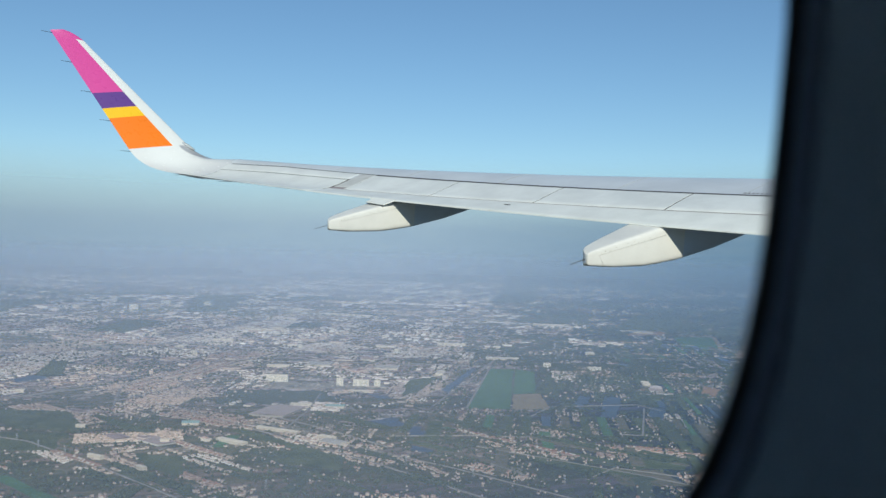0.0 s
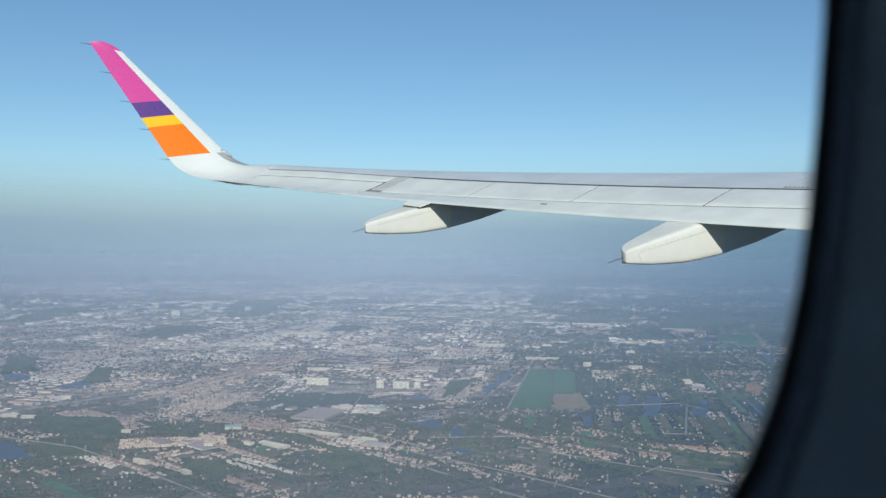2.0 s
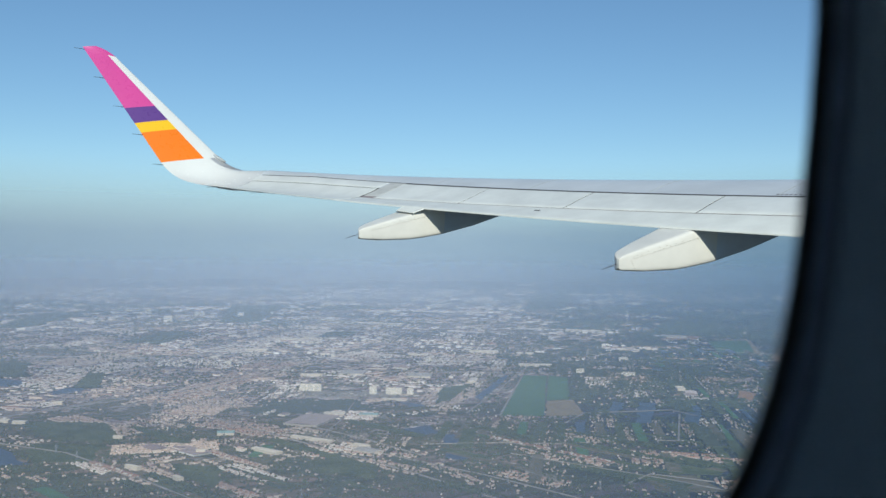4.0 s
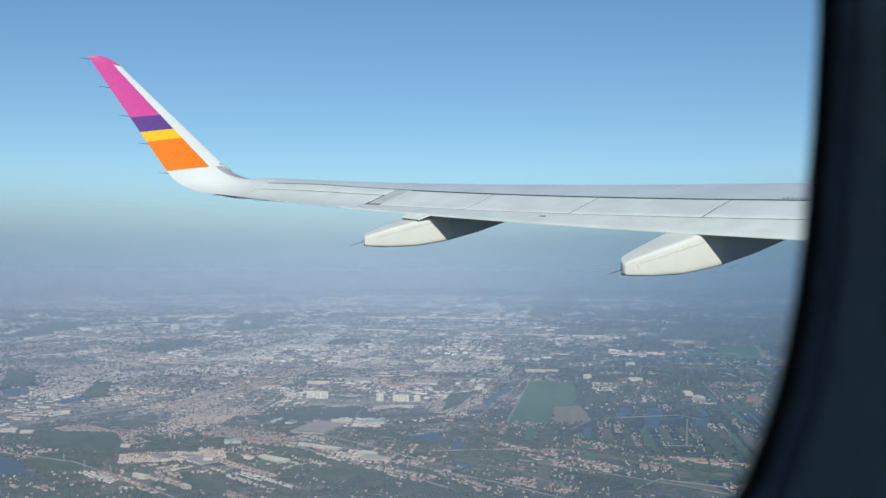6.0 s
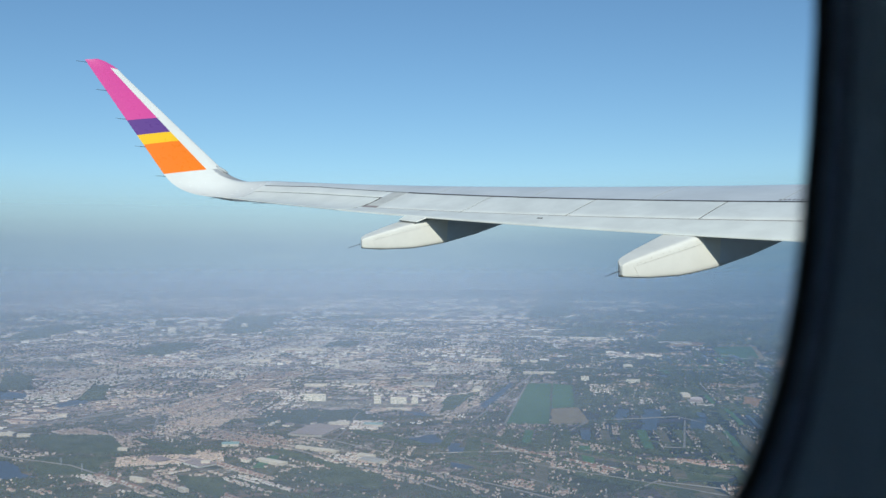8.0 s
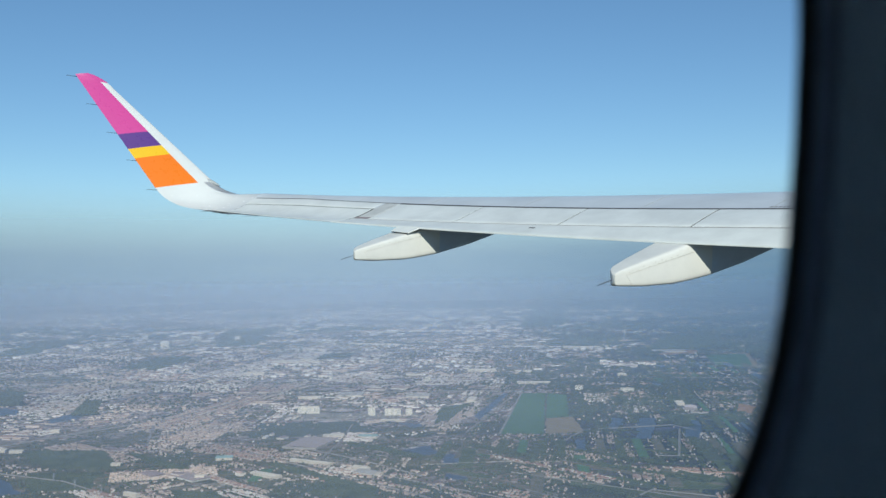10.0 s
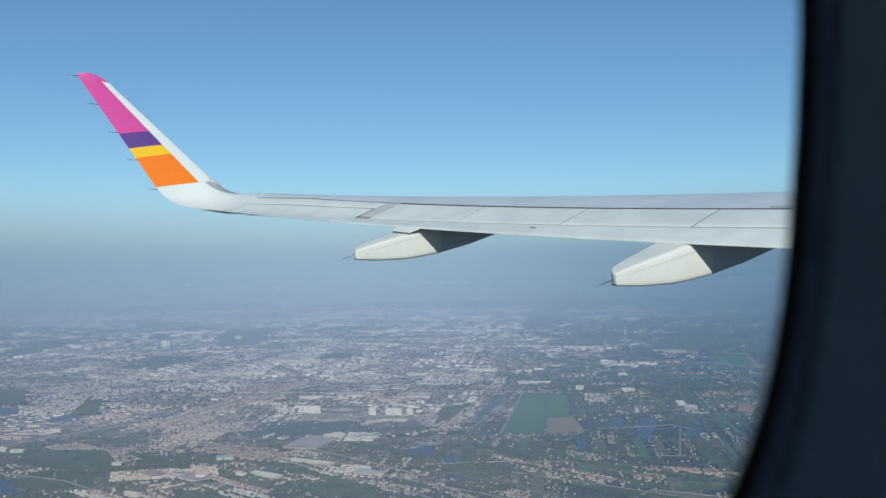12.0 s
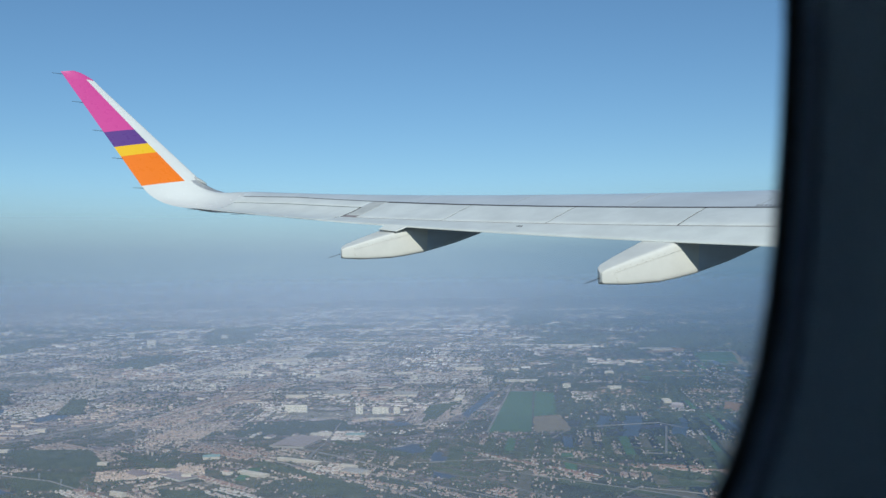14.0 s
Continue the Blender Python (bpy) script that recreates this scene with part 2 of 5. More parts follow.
def sharklet():
    s0 = S_TIP - 0.03
    w_te, w_le = Vector(wing_point(s0, BACK)), Vector(wing_point(s0, lead(s0)))
    mid = thick(s0, 0.5) / 2
    w_te.z -= 0.012
    w_le.z -= 0.012
    te_dir, le_dir = Vector((*E2, 0.10)), Vector((-0.46, 0.88, 0.15))
    hs = sorted(set([0, .2546, .337, .466, 1.0] + [i / 24 for i in range(25)] + [.945, .965, .98, .99, .996]))
    rows = []
    for i in range(16):
        u = i / 16
        rows.append((bez(w_te, w_te + te_dir * 0.55, TE_A - (TE_B - TE_A).normalized() * 0.38, TE_A, u),
                     bez(w_le, w_le + le_dir * 0.55, LE_A - (LE_B - LE_A).normalized() * 0.45, LE_A, u), -1 + u))
    for h in hs:
        g = min(1.0, h + 0.17 * h * (1 - h))
        te, le = TE_A.lerp(TE_B, h), LE_A.lerp(LE_B, g)
        if h > 0.93:
            k = (h - 0.93) / 0.07
            le = te.lerp(le, 1 - 0.58 * (1 - math.sqrt(max(0.0, 1 - k * k)))) + Vector((0, 0, 0.07 * k**1.15))
        rows.append((te, le, h))
    nc = 18
    fr = [0.5 - 0.5 * math.cos(math.pi * i / nc) for i in range(nc + 1)]
    fr[min(range(nc + 1), key=lambda i: abs(fr[i] - 0.72))] = 0.72
    rings = []
    for i, (te, le, h) in enumerate(rows):
        a, b = rows[max(0, i - 1)], rows[min(len(rows) - 1, i + 1)]
        nrm = (le - te).cross((b[0] + b[1]) - (a[0] + a[1])).normalized()
        chord = (le - te).length
        w = 0.095 if h > -0.2 else 0.095 + 0.045 * min(1, (-0.2 - h) / 0.8)
        def t(u):
            return w * chord * (1.9 * math.sqrt(max(0, 1 - u)) * u + 0.012) * 0.5
        fade = Vector((0, 0, max(0.0, -h)))
        if not i:
            arch = [wing_point(s0, BACK + (lead(s0) - BACK) * u)[2] - te.lerp(le, u).z - t(u) - 0.004 for u in fr]
        up = [te.lerp(le, u) + nrm * t(u) + fade * q for u, q in zip(fr, arch)]
        dn = [te.lerp(le, u) - nrm * t(u) * (1 - 0.92 * min(1.0, 2.2 * max(0.0, -h))) + fade * q for u, q in zip(fr, arch)]
        rings.append(up + dn[::-1])
    verts, faces = loft(rings)
    n = 2 * (nc + 1)
    index = []
    for i in range(len(rows) - 1):
        h = (rows[i][2] + rows[i + 1][2]) / 2
        for j in range(n):
            u = fr[j if j <= nc else n - 1 - j]
            v = fr[min(nc, j + 1) if j < nc else max(0, n - 2 - j)]
            m = (u + v) / 2
            if h < 0:
                k = 5 if (m > 0.80 and h > -0.75) else 0
            elif m > 0.72 and h < 0.955:
                k = 0
            else:
                k = 4 if h < .2546 else 3 if h < .337 else 2 if h < .466 else 1
            index.append(k)
    index += [0, 1]
    return mesh_of("sharklet", verts, faces, [WHITE, MAGENTA, PURPLE, YELLOW, ORANGE, ALLOY], index, sharp=50)


tip = part("sharklet", sharklet(), wing, "upturned white wing tip with magenta, purple, yellow and orange bands")


def rod(name, a, b, r0, r1, material, sides=6):
    a, b = Vector(a), Vector(b)
    q = (b - a).to_track_quat("Z", "Y")
    rings = []
    for k, r in ((0, r0), (0.35, (r0 + r1) / 2), (1, r1)):
        rings.append([a.lerp(b, k) + q @ Vector((r * math.cos(6.2832 * i / sides), r * math.sin(6.2832 * i / sides), 0)) for i in range(sides)])
    return mesh_of(name, *loft(rings), material)


def lens(name, centre, along, size, material):
    """A teardrop lamp lens."""
    q = Vector(along).to_track_quat("X", "Z")
    rings = []
    for i in range(1, 9):
        u = i / 9
        r = math.sin(math.pi * u ** 0.7)
        rings.append([Vector(centre) + q @ Vector(((u - 0.5) * size[0], r * size[1] * math.cos(a), r * size[2] * math.sin(a))) for a in (6.2832 * k / 12 for k in range(12))])
    return mesh_of(name, *loft(rings), material)


LENS = mat("lamp_lens", (0.45, 0.48, 0.50), 0.12, 0.0, 0.2, 20.0)
part("navigation_light", lens("navigation_light", LE_A + Vector((-0.005, -0.03, -0.015)), (0.62, -0.25, -0.35), (0.30, 0.034, 0.030), LENS), wing, "glossy grey navigation lamp lens")

# static discharge wicks on the rear edges
for h in (0.975, 0.725, 0.475, 0.235, -0.02):
    p = TE_A.lerp(TE_B, h)
    part("static_wick", rod("static_wick", p + Vector((0.0, -0.01, 0.0)), p + Vector((-0.17, -0.045, 0.0)), 0.0055, 0.003, WICK), wing)
for s in (3.38, 3.05, 2.62, 2.15):
    p = Vector(wing_point(s, BACK))
    part("static_wick", rod("static_wick", p + Vector((0.05, 0, -0.012)), p + Vector((-0.15, 0.0, -0.026)), 0.004, 0.0025, WICK), wing)


# ---- flap track fairings ----
def fairing_shape(name, x0, x1, tail, y, z, material, scale=1.0, steps=26):
    """Boat-shaped body; x measured forward from its blunt tail."""
    keys = [(0.0, 0.020, 0.092, 0.016), (0.012, 0.006, 0.104, 0.034), (0.045, 0.0, 0.122, 0.062), (0.11, -0.002, 0.143, 0.092), (0.32, -0.008, 0.207, 0.13), (0.68, 0.008, 0.310, 0.185), (0.85, 0.030, 0.365, 0.205),
            (1.13, 0.080, 0.410, 0.215), (1.58, 0.200, 0.480, 0.20), (2.0, 0.345, 0.56, 0.13), (2.3, 0.47, 0.62, 0.03)]
    xs = [k[0] for k in keys]
    rings = []
    for i in range(steps + 1):
        x = x0 + (x1 - x0) * (i / steps) ** (1.0 if x0 else 1.7)
        zb, zt, w = (float(np.interp(x, xs, [k[j] for k in keys])) for j in (1, 2, 3))
        ring = []
        for k in range(40):
            a = 2 * math.pi * (k + 0.5) / 40
            ca, sa = math.cos(a), math.sin(a)
            px = math.copysign(abs(ca) ** 0.19, ca) * w
            pz = math.copysign(abs(sa) ** 0.19, sa)
            px *= 1 - 0.03 * pz if sa > 0 else 1 + 0.14 * pz
            tilt = 0.16 * (px + w) * (0.5 + 0.5 * pz)
            ring.append((tail + x * scale, y + (px + w) * scale, z + ((zb + zt) / 2 + pz * (zt - zb) / 2 + tilt) * scale))
        rings.append(ring)
    return mesh_of(name, *loft(rings), material, sharp=45)


for fx, fy, fz, sc in ((4.374, 10.10, 0.266, 1.0), (5.315, 6.50, -0.055, 1.03)):
    fairing = part("flap_track_fairing", fairing_shape("flap_track_fairing", 1.15, 2.3, fx, fy, fz, FAIRING_SHADED, sc), wing, "fixed forward half of a flap track fairing")
    part("moving_fairing", fairing_shape("moving_fairing", 0.0, 1.17, fx, fy, fz, FAIRING, sc * 1.002), fairing, "cream moving tail of the fairing")
    part("static_wick", rod("static_wick", (fx + 0.03, fy + 0.05, fz + 0.06 * sc), (fx - 0.15, fy + 0.06, fz + 0.005 * sc), 0.0045, 0.003, WICK), fairing)
    part("tail_seam", rod("tail_seam", (fx + 0.13, fy + 0.0007, fz + 0.10 * sc), (fx + 0.19, fy + 0.0007, fz + 0.005 * sc), 0.0009, 0.0009, FAINT), fairing, "faint tail cap joint")
    part("side_seam", rod("side_seam", (fx + 0.15 * sc, fy + 0.0007, fz + 0.098 * sc), (fx + 0.92 * sc, fy + 0.0007, fz + 0.300 * sc), 0.0009, 0.0009, FAINT), fairing, "faint joint along the fairing")
    for k in range(11):
        u = 0.16 + 0.055 * k + 0.02 * math.sin(k * 5.3)
        dot = Vector((fx + u * sc, fy - 0.003, fz + (0.100 + 0.265 * (u - 0.10) + 0.012 * math.sin(k * 9.1)) * sc))
        part("fastener", rod("fastener", dot, dot + Vector((0, 0.006, 0)), 0.0020, 0.0020, RUST), fairing, "small rust-brown fastener")



def flap_tab(s0, s1, reach, drop):
    """Small pale lip of the flap over the fairing's hinge, sloping down aft."""
    root = [Vector(wing_point(s, BACK + 0.01, 0.010)) for s in (s0, (s0 + s1) / 2, s1)]
    back = Vector((-N2[0] * reach, -N2[1] * reach, -drop))
    lip = [p + back + Vector((*(E2 * k), 0)) for p, k in zip(root, (0.10, 0.05, 0.0))]
    under = Vector((0, 0, -0.012))
    rings = [[p, q, q + under, p + under] for p, q in zip(root, lip)]
    return mesh_of("flap_tab", *loft(rings), FLAP_WHITE, sharp=30), lip[0] + under, lip[2] + under


tab, lip_a, lip_b = flap_tab(-1.43, -1.03, 0.12, 0.062)
part("flap_tab", tab, wing, "pale lip of the flap over the fairing")
part("tab_joint", rod("tab_joint", lip_a, lip_b, 0.005, 0.004, GAP), wing, "dark joint under the lip")

# ---- fuselage round the camera ----
fuselage = thing("fuselage", "closed airliner cabin shell round the window", "fuselage", kind="structure", at=(0, 0, ALT))
D_OUT, D_IN = 0.27, 0.17
PATCH = (-0.36, 0.66, -0.55, 0.55)


def shell(name, off, material, x0=-3.0, x1=13.0):
    pts = []
    r = 1.97 - off
    cy, cz = D_OUT - 1.97, -0.25
    for i in range(40):
        a = radians(17 + (360 - 34) * i / 39)
        pts.append((cy + r * math.cos(a), cz + r * math.sin(a)))
    y = D_OUT - off
    pts[0], pts[-1] = (y, PATCH[3]), (y, PATCH[2])
    verts, faces = [], []
    for x in (x0, x1):
        verts += [(x, *p) for p in pts]
    n = len(pts)
    port = [i for i in range(n - 1) if pts[i][0] < cy and pts[i][1] > 0.28 > pts[i + 1][1]][0]
    faces += [(i, i + 1, n + i + 1, n + i) for i in range(n - 1) if i != port]
    # row of cabin windows on the far side
    edges = [x0] + [x for k in range(26) for x in (-2.6 + 0.53 * k, -2.34 + 0.53 * k) if x < 12.4] + [x1]
    for k in range(0, len(edges) - 1, 2):
        b = len(verts)
        for x in edges[k:k + 2]:
            verts += [(x, *pts[port]), (x, *pts[port + 1])]
        faces.append((b, b + 1, b + 3, b + 2))
    faces += [tuple(range(n)), tuple(range(2 * n - 1, n - 1, -1))]
    b = len(verts)
    for x in (x0, PATCH[0], PATCH[1], x1):
        verts += [(x, y, PATCH[2]), (x, y, PATCH[3])]
    faces += [(b, b + 1, b + 3, b + 2), (b + 4, b + 5, b + 7, b + 6)]
    return mesh_of(name, verts, faces, material, smooth=False)


part("outer_skin", shell("outer_skin", 0.0, SKIN), fuselage)
part("cabin_lining", shell("cabin_lining", D_OUT - D_IN, CABIN, -2.9, 12.9), fuselage)

WIN = dict(x=0.1062, z=0.0421, a=0.1206, b=0.1422, n=2.88, lean=0.1126)


def rounded(grow, y, steps=60):
    """Outline of the window, slightly leaning, grown by so many metres."""
    a, b, k = WIN["a"] + grow, WIN["b"] + grow, 2 / WIN["n"]
    pts = []
    for i in range(steps):
        t = 2 * math.pi * i / steps
        c, s = math.cos(t), math.sin(t)
        dz = b * math.copysign(abs(s) ** k, s)
        pts.append((WIN["x"] + a * math.copysign(abs(c) ** k, c) + WIN["lean"] * dz, y, WIN["z"] + dz))
    return pts


def square_ring(y, n):
    """Points on the patch's rim that answer to those of rounded()."""
    x0, x1, z0, z1 = PATCH
    out = []
    for (px, _, pz) in rounded(0, y):
        dx, dz = px - WIN["x"], pz - WIN["z"]
        k = min(((x1 if dx > 0 else x0) - WIN["x"]) / dx if abs(dx) > 1e-6 else 1e9, ((z1 if dz > 0 else z0) - WIN["z"]) / dz if abs(dz) > 1e-6 else 1e9)
        out.append([WIN["x"] + dx * k, y, WIN["z"] + dz * k])
    for cx in (x0, x1):
        for cz in (z0, z1):
            min(out, key=lambda p: (p[0] - cx) ** 2 + (p[2] - cz) ** 2)[:] = [cx, y, cz]
    return [tuple(p) for p in out]


n_ring = len(rounded(0, 0))
part("outer_wall", mesh_of("outer_wall", *loft([square_ring(D_OUT, n_ring), rounded(0.13, D_OUT), rounded(0.13, 0.236)], caps=False), SKIN, sharp=40), fuselage)
part("side_panel", mesh_of("side_panel", *loft([square_ring(D_IN, n_ring), rounded(0.095, D_IN), rounded(0.080, 0.172), rounded(0.060, 0.177), rounded(0.0180, 0.1868), rounded(0.0160, 0.188), rounded(0.0150, 0.192)], caps=False), CABIN, sharp=40), fuselage)
window = thing("window_1", "oval cabin window with black rubber seal", "window", kind="structure", at=(0, 0, ALT))
part("window_seal", mesh_of("window_seal", *loft([rounded(0.017, 0.1930), rounded(0.0135, 0.1922), rounded(0.0105, 0.191), rounded(0.0085, 0.1893), rounded(0.006, 0.1887), rounded(0.003, 0.1890), rounded(0.0, 0.1905),
     rounded(0.002, 0.193), rounded(0.050, 0.215), rounded(0.131, 0.236)], caps=False), RUBBER, sharp=60), window, "black rubber window seal")
part("window_trim", mesh_of("window_trim", *loft([rounded(0.0112, 0.1915), rounded(0.0110, 0.1885), rounded(0.0104, 0.1876), rounded(0.0062, 0.1876), rounded(0.0054, 0.1884), rounded(0.0052, 0.1892)], caps=False), TRIM, sharp=60), window, "dark blue-grey window trim ring")

# ---- haze: thin veils of lit mist, one behind the other, and the bank at the end of sight ----
def haze_material(name, color, strength, z0, z1, z2, z3, r, patch=0.12):
    """Mist that thins out towards z0 below and z3 above; full between z1 and z2."""
    m = bpy.data.materials.new(name)
    m.use_nodes = True
    nt = m.node_tree
    nt.nodes.remove(nt.nodes["Principled BSDF"])
    geo = nt.nodes.new("ShaderNodeNewGeometry")
    sep = nt.nodes.new("ShaderNodeSeparateXYZ")
    nt.links.new(geo.outputs["Position"], sep.inputs[0])
    def ramp(a, b, va, vb):
        r = nt.nodes.new("ShaderNodeMapRange")
        r.interpolation_type = "SMOOTHSTEP"
        for key, value in (("From Min", a), ("From Max", b), ("To Min", va), ("To Max", vb)):
            r.inputs[key].default_value = value
        nt.links.new(sep.outputs["Z"], r.inputs["Value"])
        return r.outputs[0]
    def times(a, b):
        k = nt.nodes.new("ShaderNodeMath")
        k.operation = "MULTIPLY"
        for i, v in enumerate((a, b)):
            if isinstance(v, (int, float)):
                k.inputs[i].default_value = v
            else:
                nt.links.new(v, k.inputs[i])
        return k.outputs[0]
    noise_tex = nt.nodes.new("ShaderNodeTexNoise")
    noise_tex.inputs["Scale"].default_value = 0.004
    noise_tex.inputs["Detail"].default_value = 3
    stretch = nt.nodes.new("ShaderNodeMapping")
    stretch.inputs["Scale"].default_value = (1, 1, 6)
    nt.links.new(geo.outputs["Position"], stretch.inputs[0])
    nt.links.new(stretch.outputs[0], noise_tex.inputs["Vector"])
    soft = nt.nodes.new("ShaderNodeMapRange")
    soft.inputs["To Min"].default_value, soft.inputs["To Max"].default_value = 1 - patch * 2, 1 + patch * 2
    nt.links.new(noise_tex.outputs["Fac"], soft.inputs["Value"])
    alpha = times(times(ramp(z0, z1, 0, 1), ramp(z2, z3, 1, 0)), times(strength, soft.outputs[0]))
    mist = nt.nodes.new("ShaderNodeBsdfDiffuse")
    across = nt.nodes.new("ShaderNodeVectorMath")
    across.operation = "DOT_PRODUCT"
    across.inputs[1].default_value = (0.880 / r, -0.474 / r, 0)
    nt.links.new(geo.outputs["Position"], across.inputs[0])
    # fall-off of the haze's brightness put into its colour, strongest towards the east
    dimming = nt.nodes.new("ShaderNodeValToRGB")
    dimming.color_ramp.interpolation = "B_SPLINE"
    dimming.color_ramp.elements.new(0.5)
    dimming.color_ramp.elements.new(0.5)
    for e, (p, k) in zip(dimming.color_ramp.elements, ((0.05, (0.86, 0.88, 0.90)), (0.30, (1.0, 1.0, 1.0)), (0.56, (1.0, 1.0, 1.0)), (0.85, (0.455, 0.59, 0.68)))):
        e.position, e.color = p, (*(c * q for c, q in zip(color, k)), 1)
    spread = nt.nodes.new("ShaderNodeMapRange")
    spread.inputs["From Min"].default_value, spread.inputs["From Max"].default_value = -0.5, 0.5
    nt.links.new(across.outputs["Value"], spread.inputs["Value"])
    nt.links.new(spread.outputs[0], dimming.inputs[0])
    nt.links.new(dimming.outputs[0], mist.inputs["Color"])
    clear = nt.nodes.new("ShaderNodeBsdfTransparent")
    mix = nt.nodes.new("ShaderNodeMixShader")
    nt.links.new(alpha, mix.inputs[0])
    nt.links.new(clear.outputs[0], mix.inputs[1])
    nt.links.new(mist.outputs[0], mix.inputs[2])
    nt.links.new(mix.outputs[0], nt.nodes["Material Output"].inputs["Surface"])
    return m


def arc_wall(name, r, z0, z1, material, a0=-20, a1=75, n=48):
    verts, faces = [], []
    for i in range(n + 1):
        a = radians(a0 + (a1 - a0) * i / n)
        verts += [(r * math.sin(a), r * math.cos(a), z0), (r * math.sin(a), r * math.cos(a), z1)]
    for i in range(n):
        faces.append((2 * i, 2 * i + 2, 2 * i + 3, 2 * i + 1))
    return mesh_of(name, verts, faces, material)


NEAR_HAZE = (0.280, 0.343, 0.496)       # haze tint painted into the nearest veils
HAZE = (0.281, 0.370, 0.488)       # haze tint painted into the farthest veils; haze_material dims both to the sides


def rise(d):
    """Height of the far country, which climbs gently towards the end of sight."""
    return np.where(d < 4960, 84.0 * np.clip((d - 3300) / 1600, 0, 1.2) ** 2, 0.0)


# upright sheets that stand in for aerial haze, thicker with distance
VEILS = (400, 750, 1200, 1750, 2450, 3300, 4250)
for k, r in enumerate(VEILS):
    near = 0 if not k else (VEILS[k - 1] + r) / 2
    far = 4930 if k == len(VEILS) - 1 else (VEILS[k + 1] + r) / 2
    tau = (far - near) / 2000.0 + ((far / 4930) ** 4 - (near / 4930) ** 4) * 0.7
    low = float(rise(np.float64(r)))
    tint = [a + (b - a) * k / 6 for a, b in zip(NEAR_HAZE, HAZE)]
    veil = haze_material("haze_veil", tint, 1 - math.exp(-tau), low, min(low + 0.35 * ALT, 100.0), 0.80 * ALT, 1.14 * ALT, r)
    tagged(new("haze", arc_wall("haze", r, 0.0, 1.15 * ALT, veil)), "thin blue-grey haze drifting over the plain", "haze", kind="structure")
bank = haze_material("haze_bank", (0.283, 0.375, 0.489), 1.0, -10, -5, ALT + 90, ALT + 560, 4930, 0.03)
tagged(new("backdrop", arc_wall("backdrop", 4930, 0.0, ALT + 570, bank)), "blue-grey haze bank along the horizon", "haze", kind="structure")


# ---- the plain: fields, water, roads ----
CROPS = [(0.0, (0.078, 0.088, 0.060)), (0.16, (0.121, 0.131, 0.081)), (0.32, (0.192, 0.173, 0.104)), (0.46, (0.095, 0.105, 0.071)), (0.60, (0.162, 0.153, 0.098)),
         (0.74, (0.305, 0.222, 0.178)), (0.87, (0.204, 0.174, 0.122)), (1.0, (0.117, 0.123, 0.082))]
TOWN = [(0.0, (0.066, 0.080, 0.060)), (0.28, (0.160, 0.138, 0.125)), (0.44, (0.365, 0.280, 0.255)), (0.60, (0.315, 0.185, 0.155)), (0.70, (0.500, 0.405, 0.370)), (0.84, (0.77, 0.66, 0.61))]


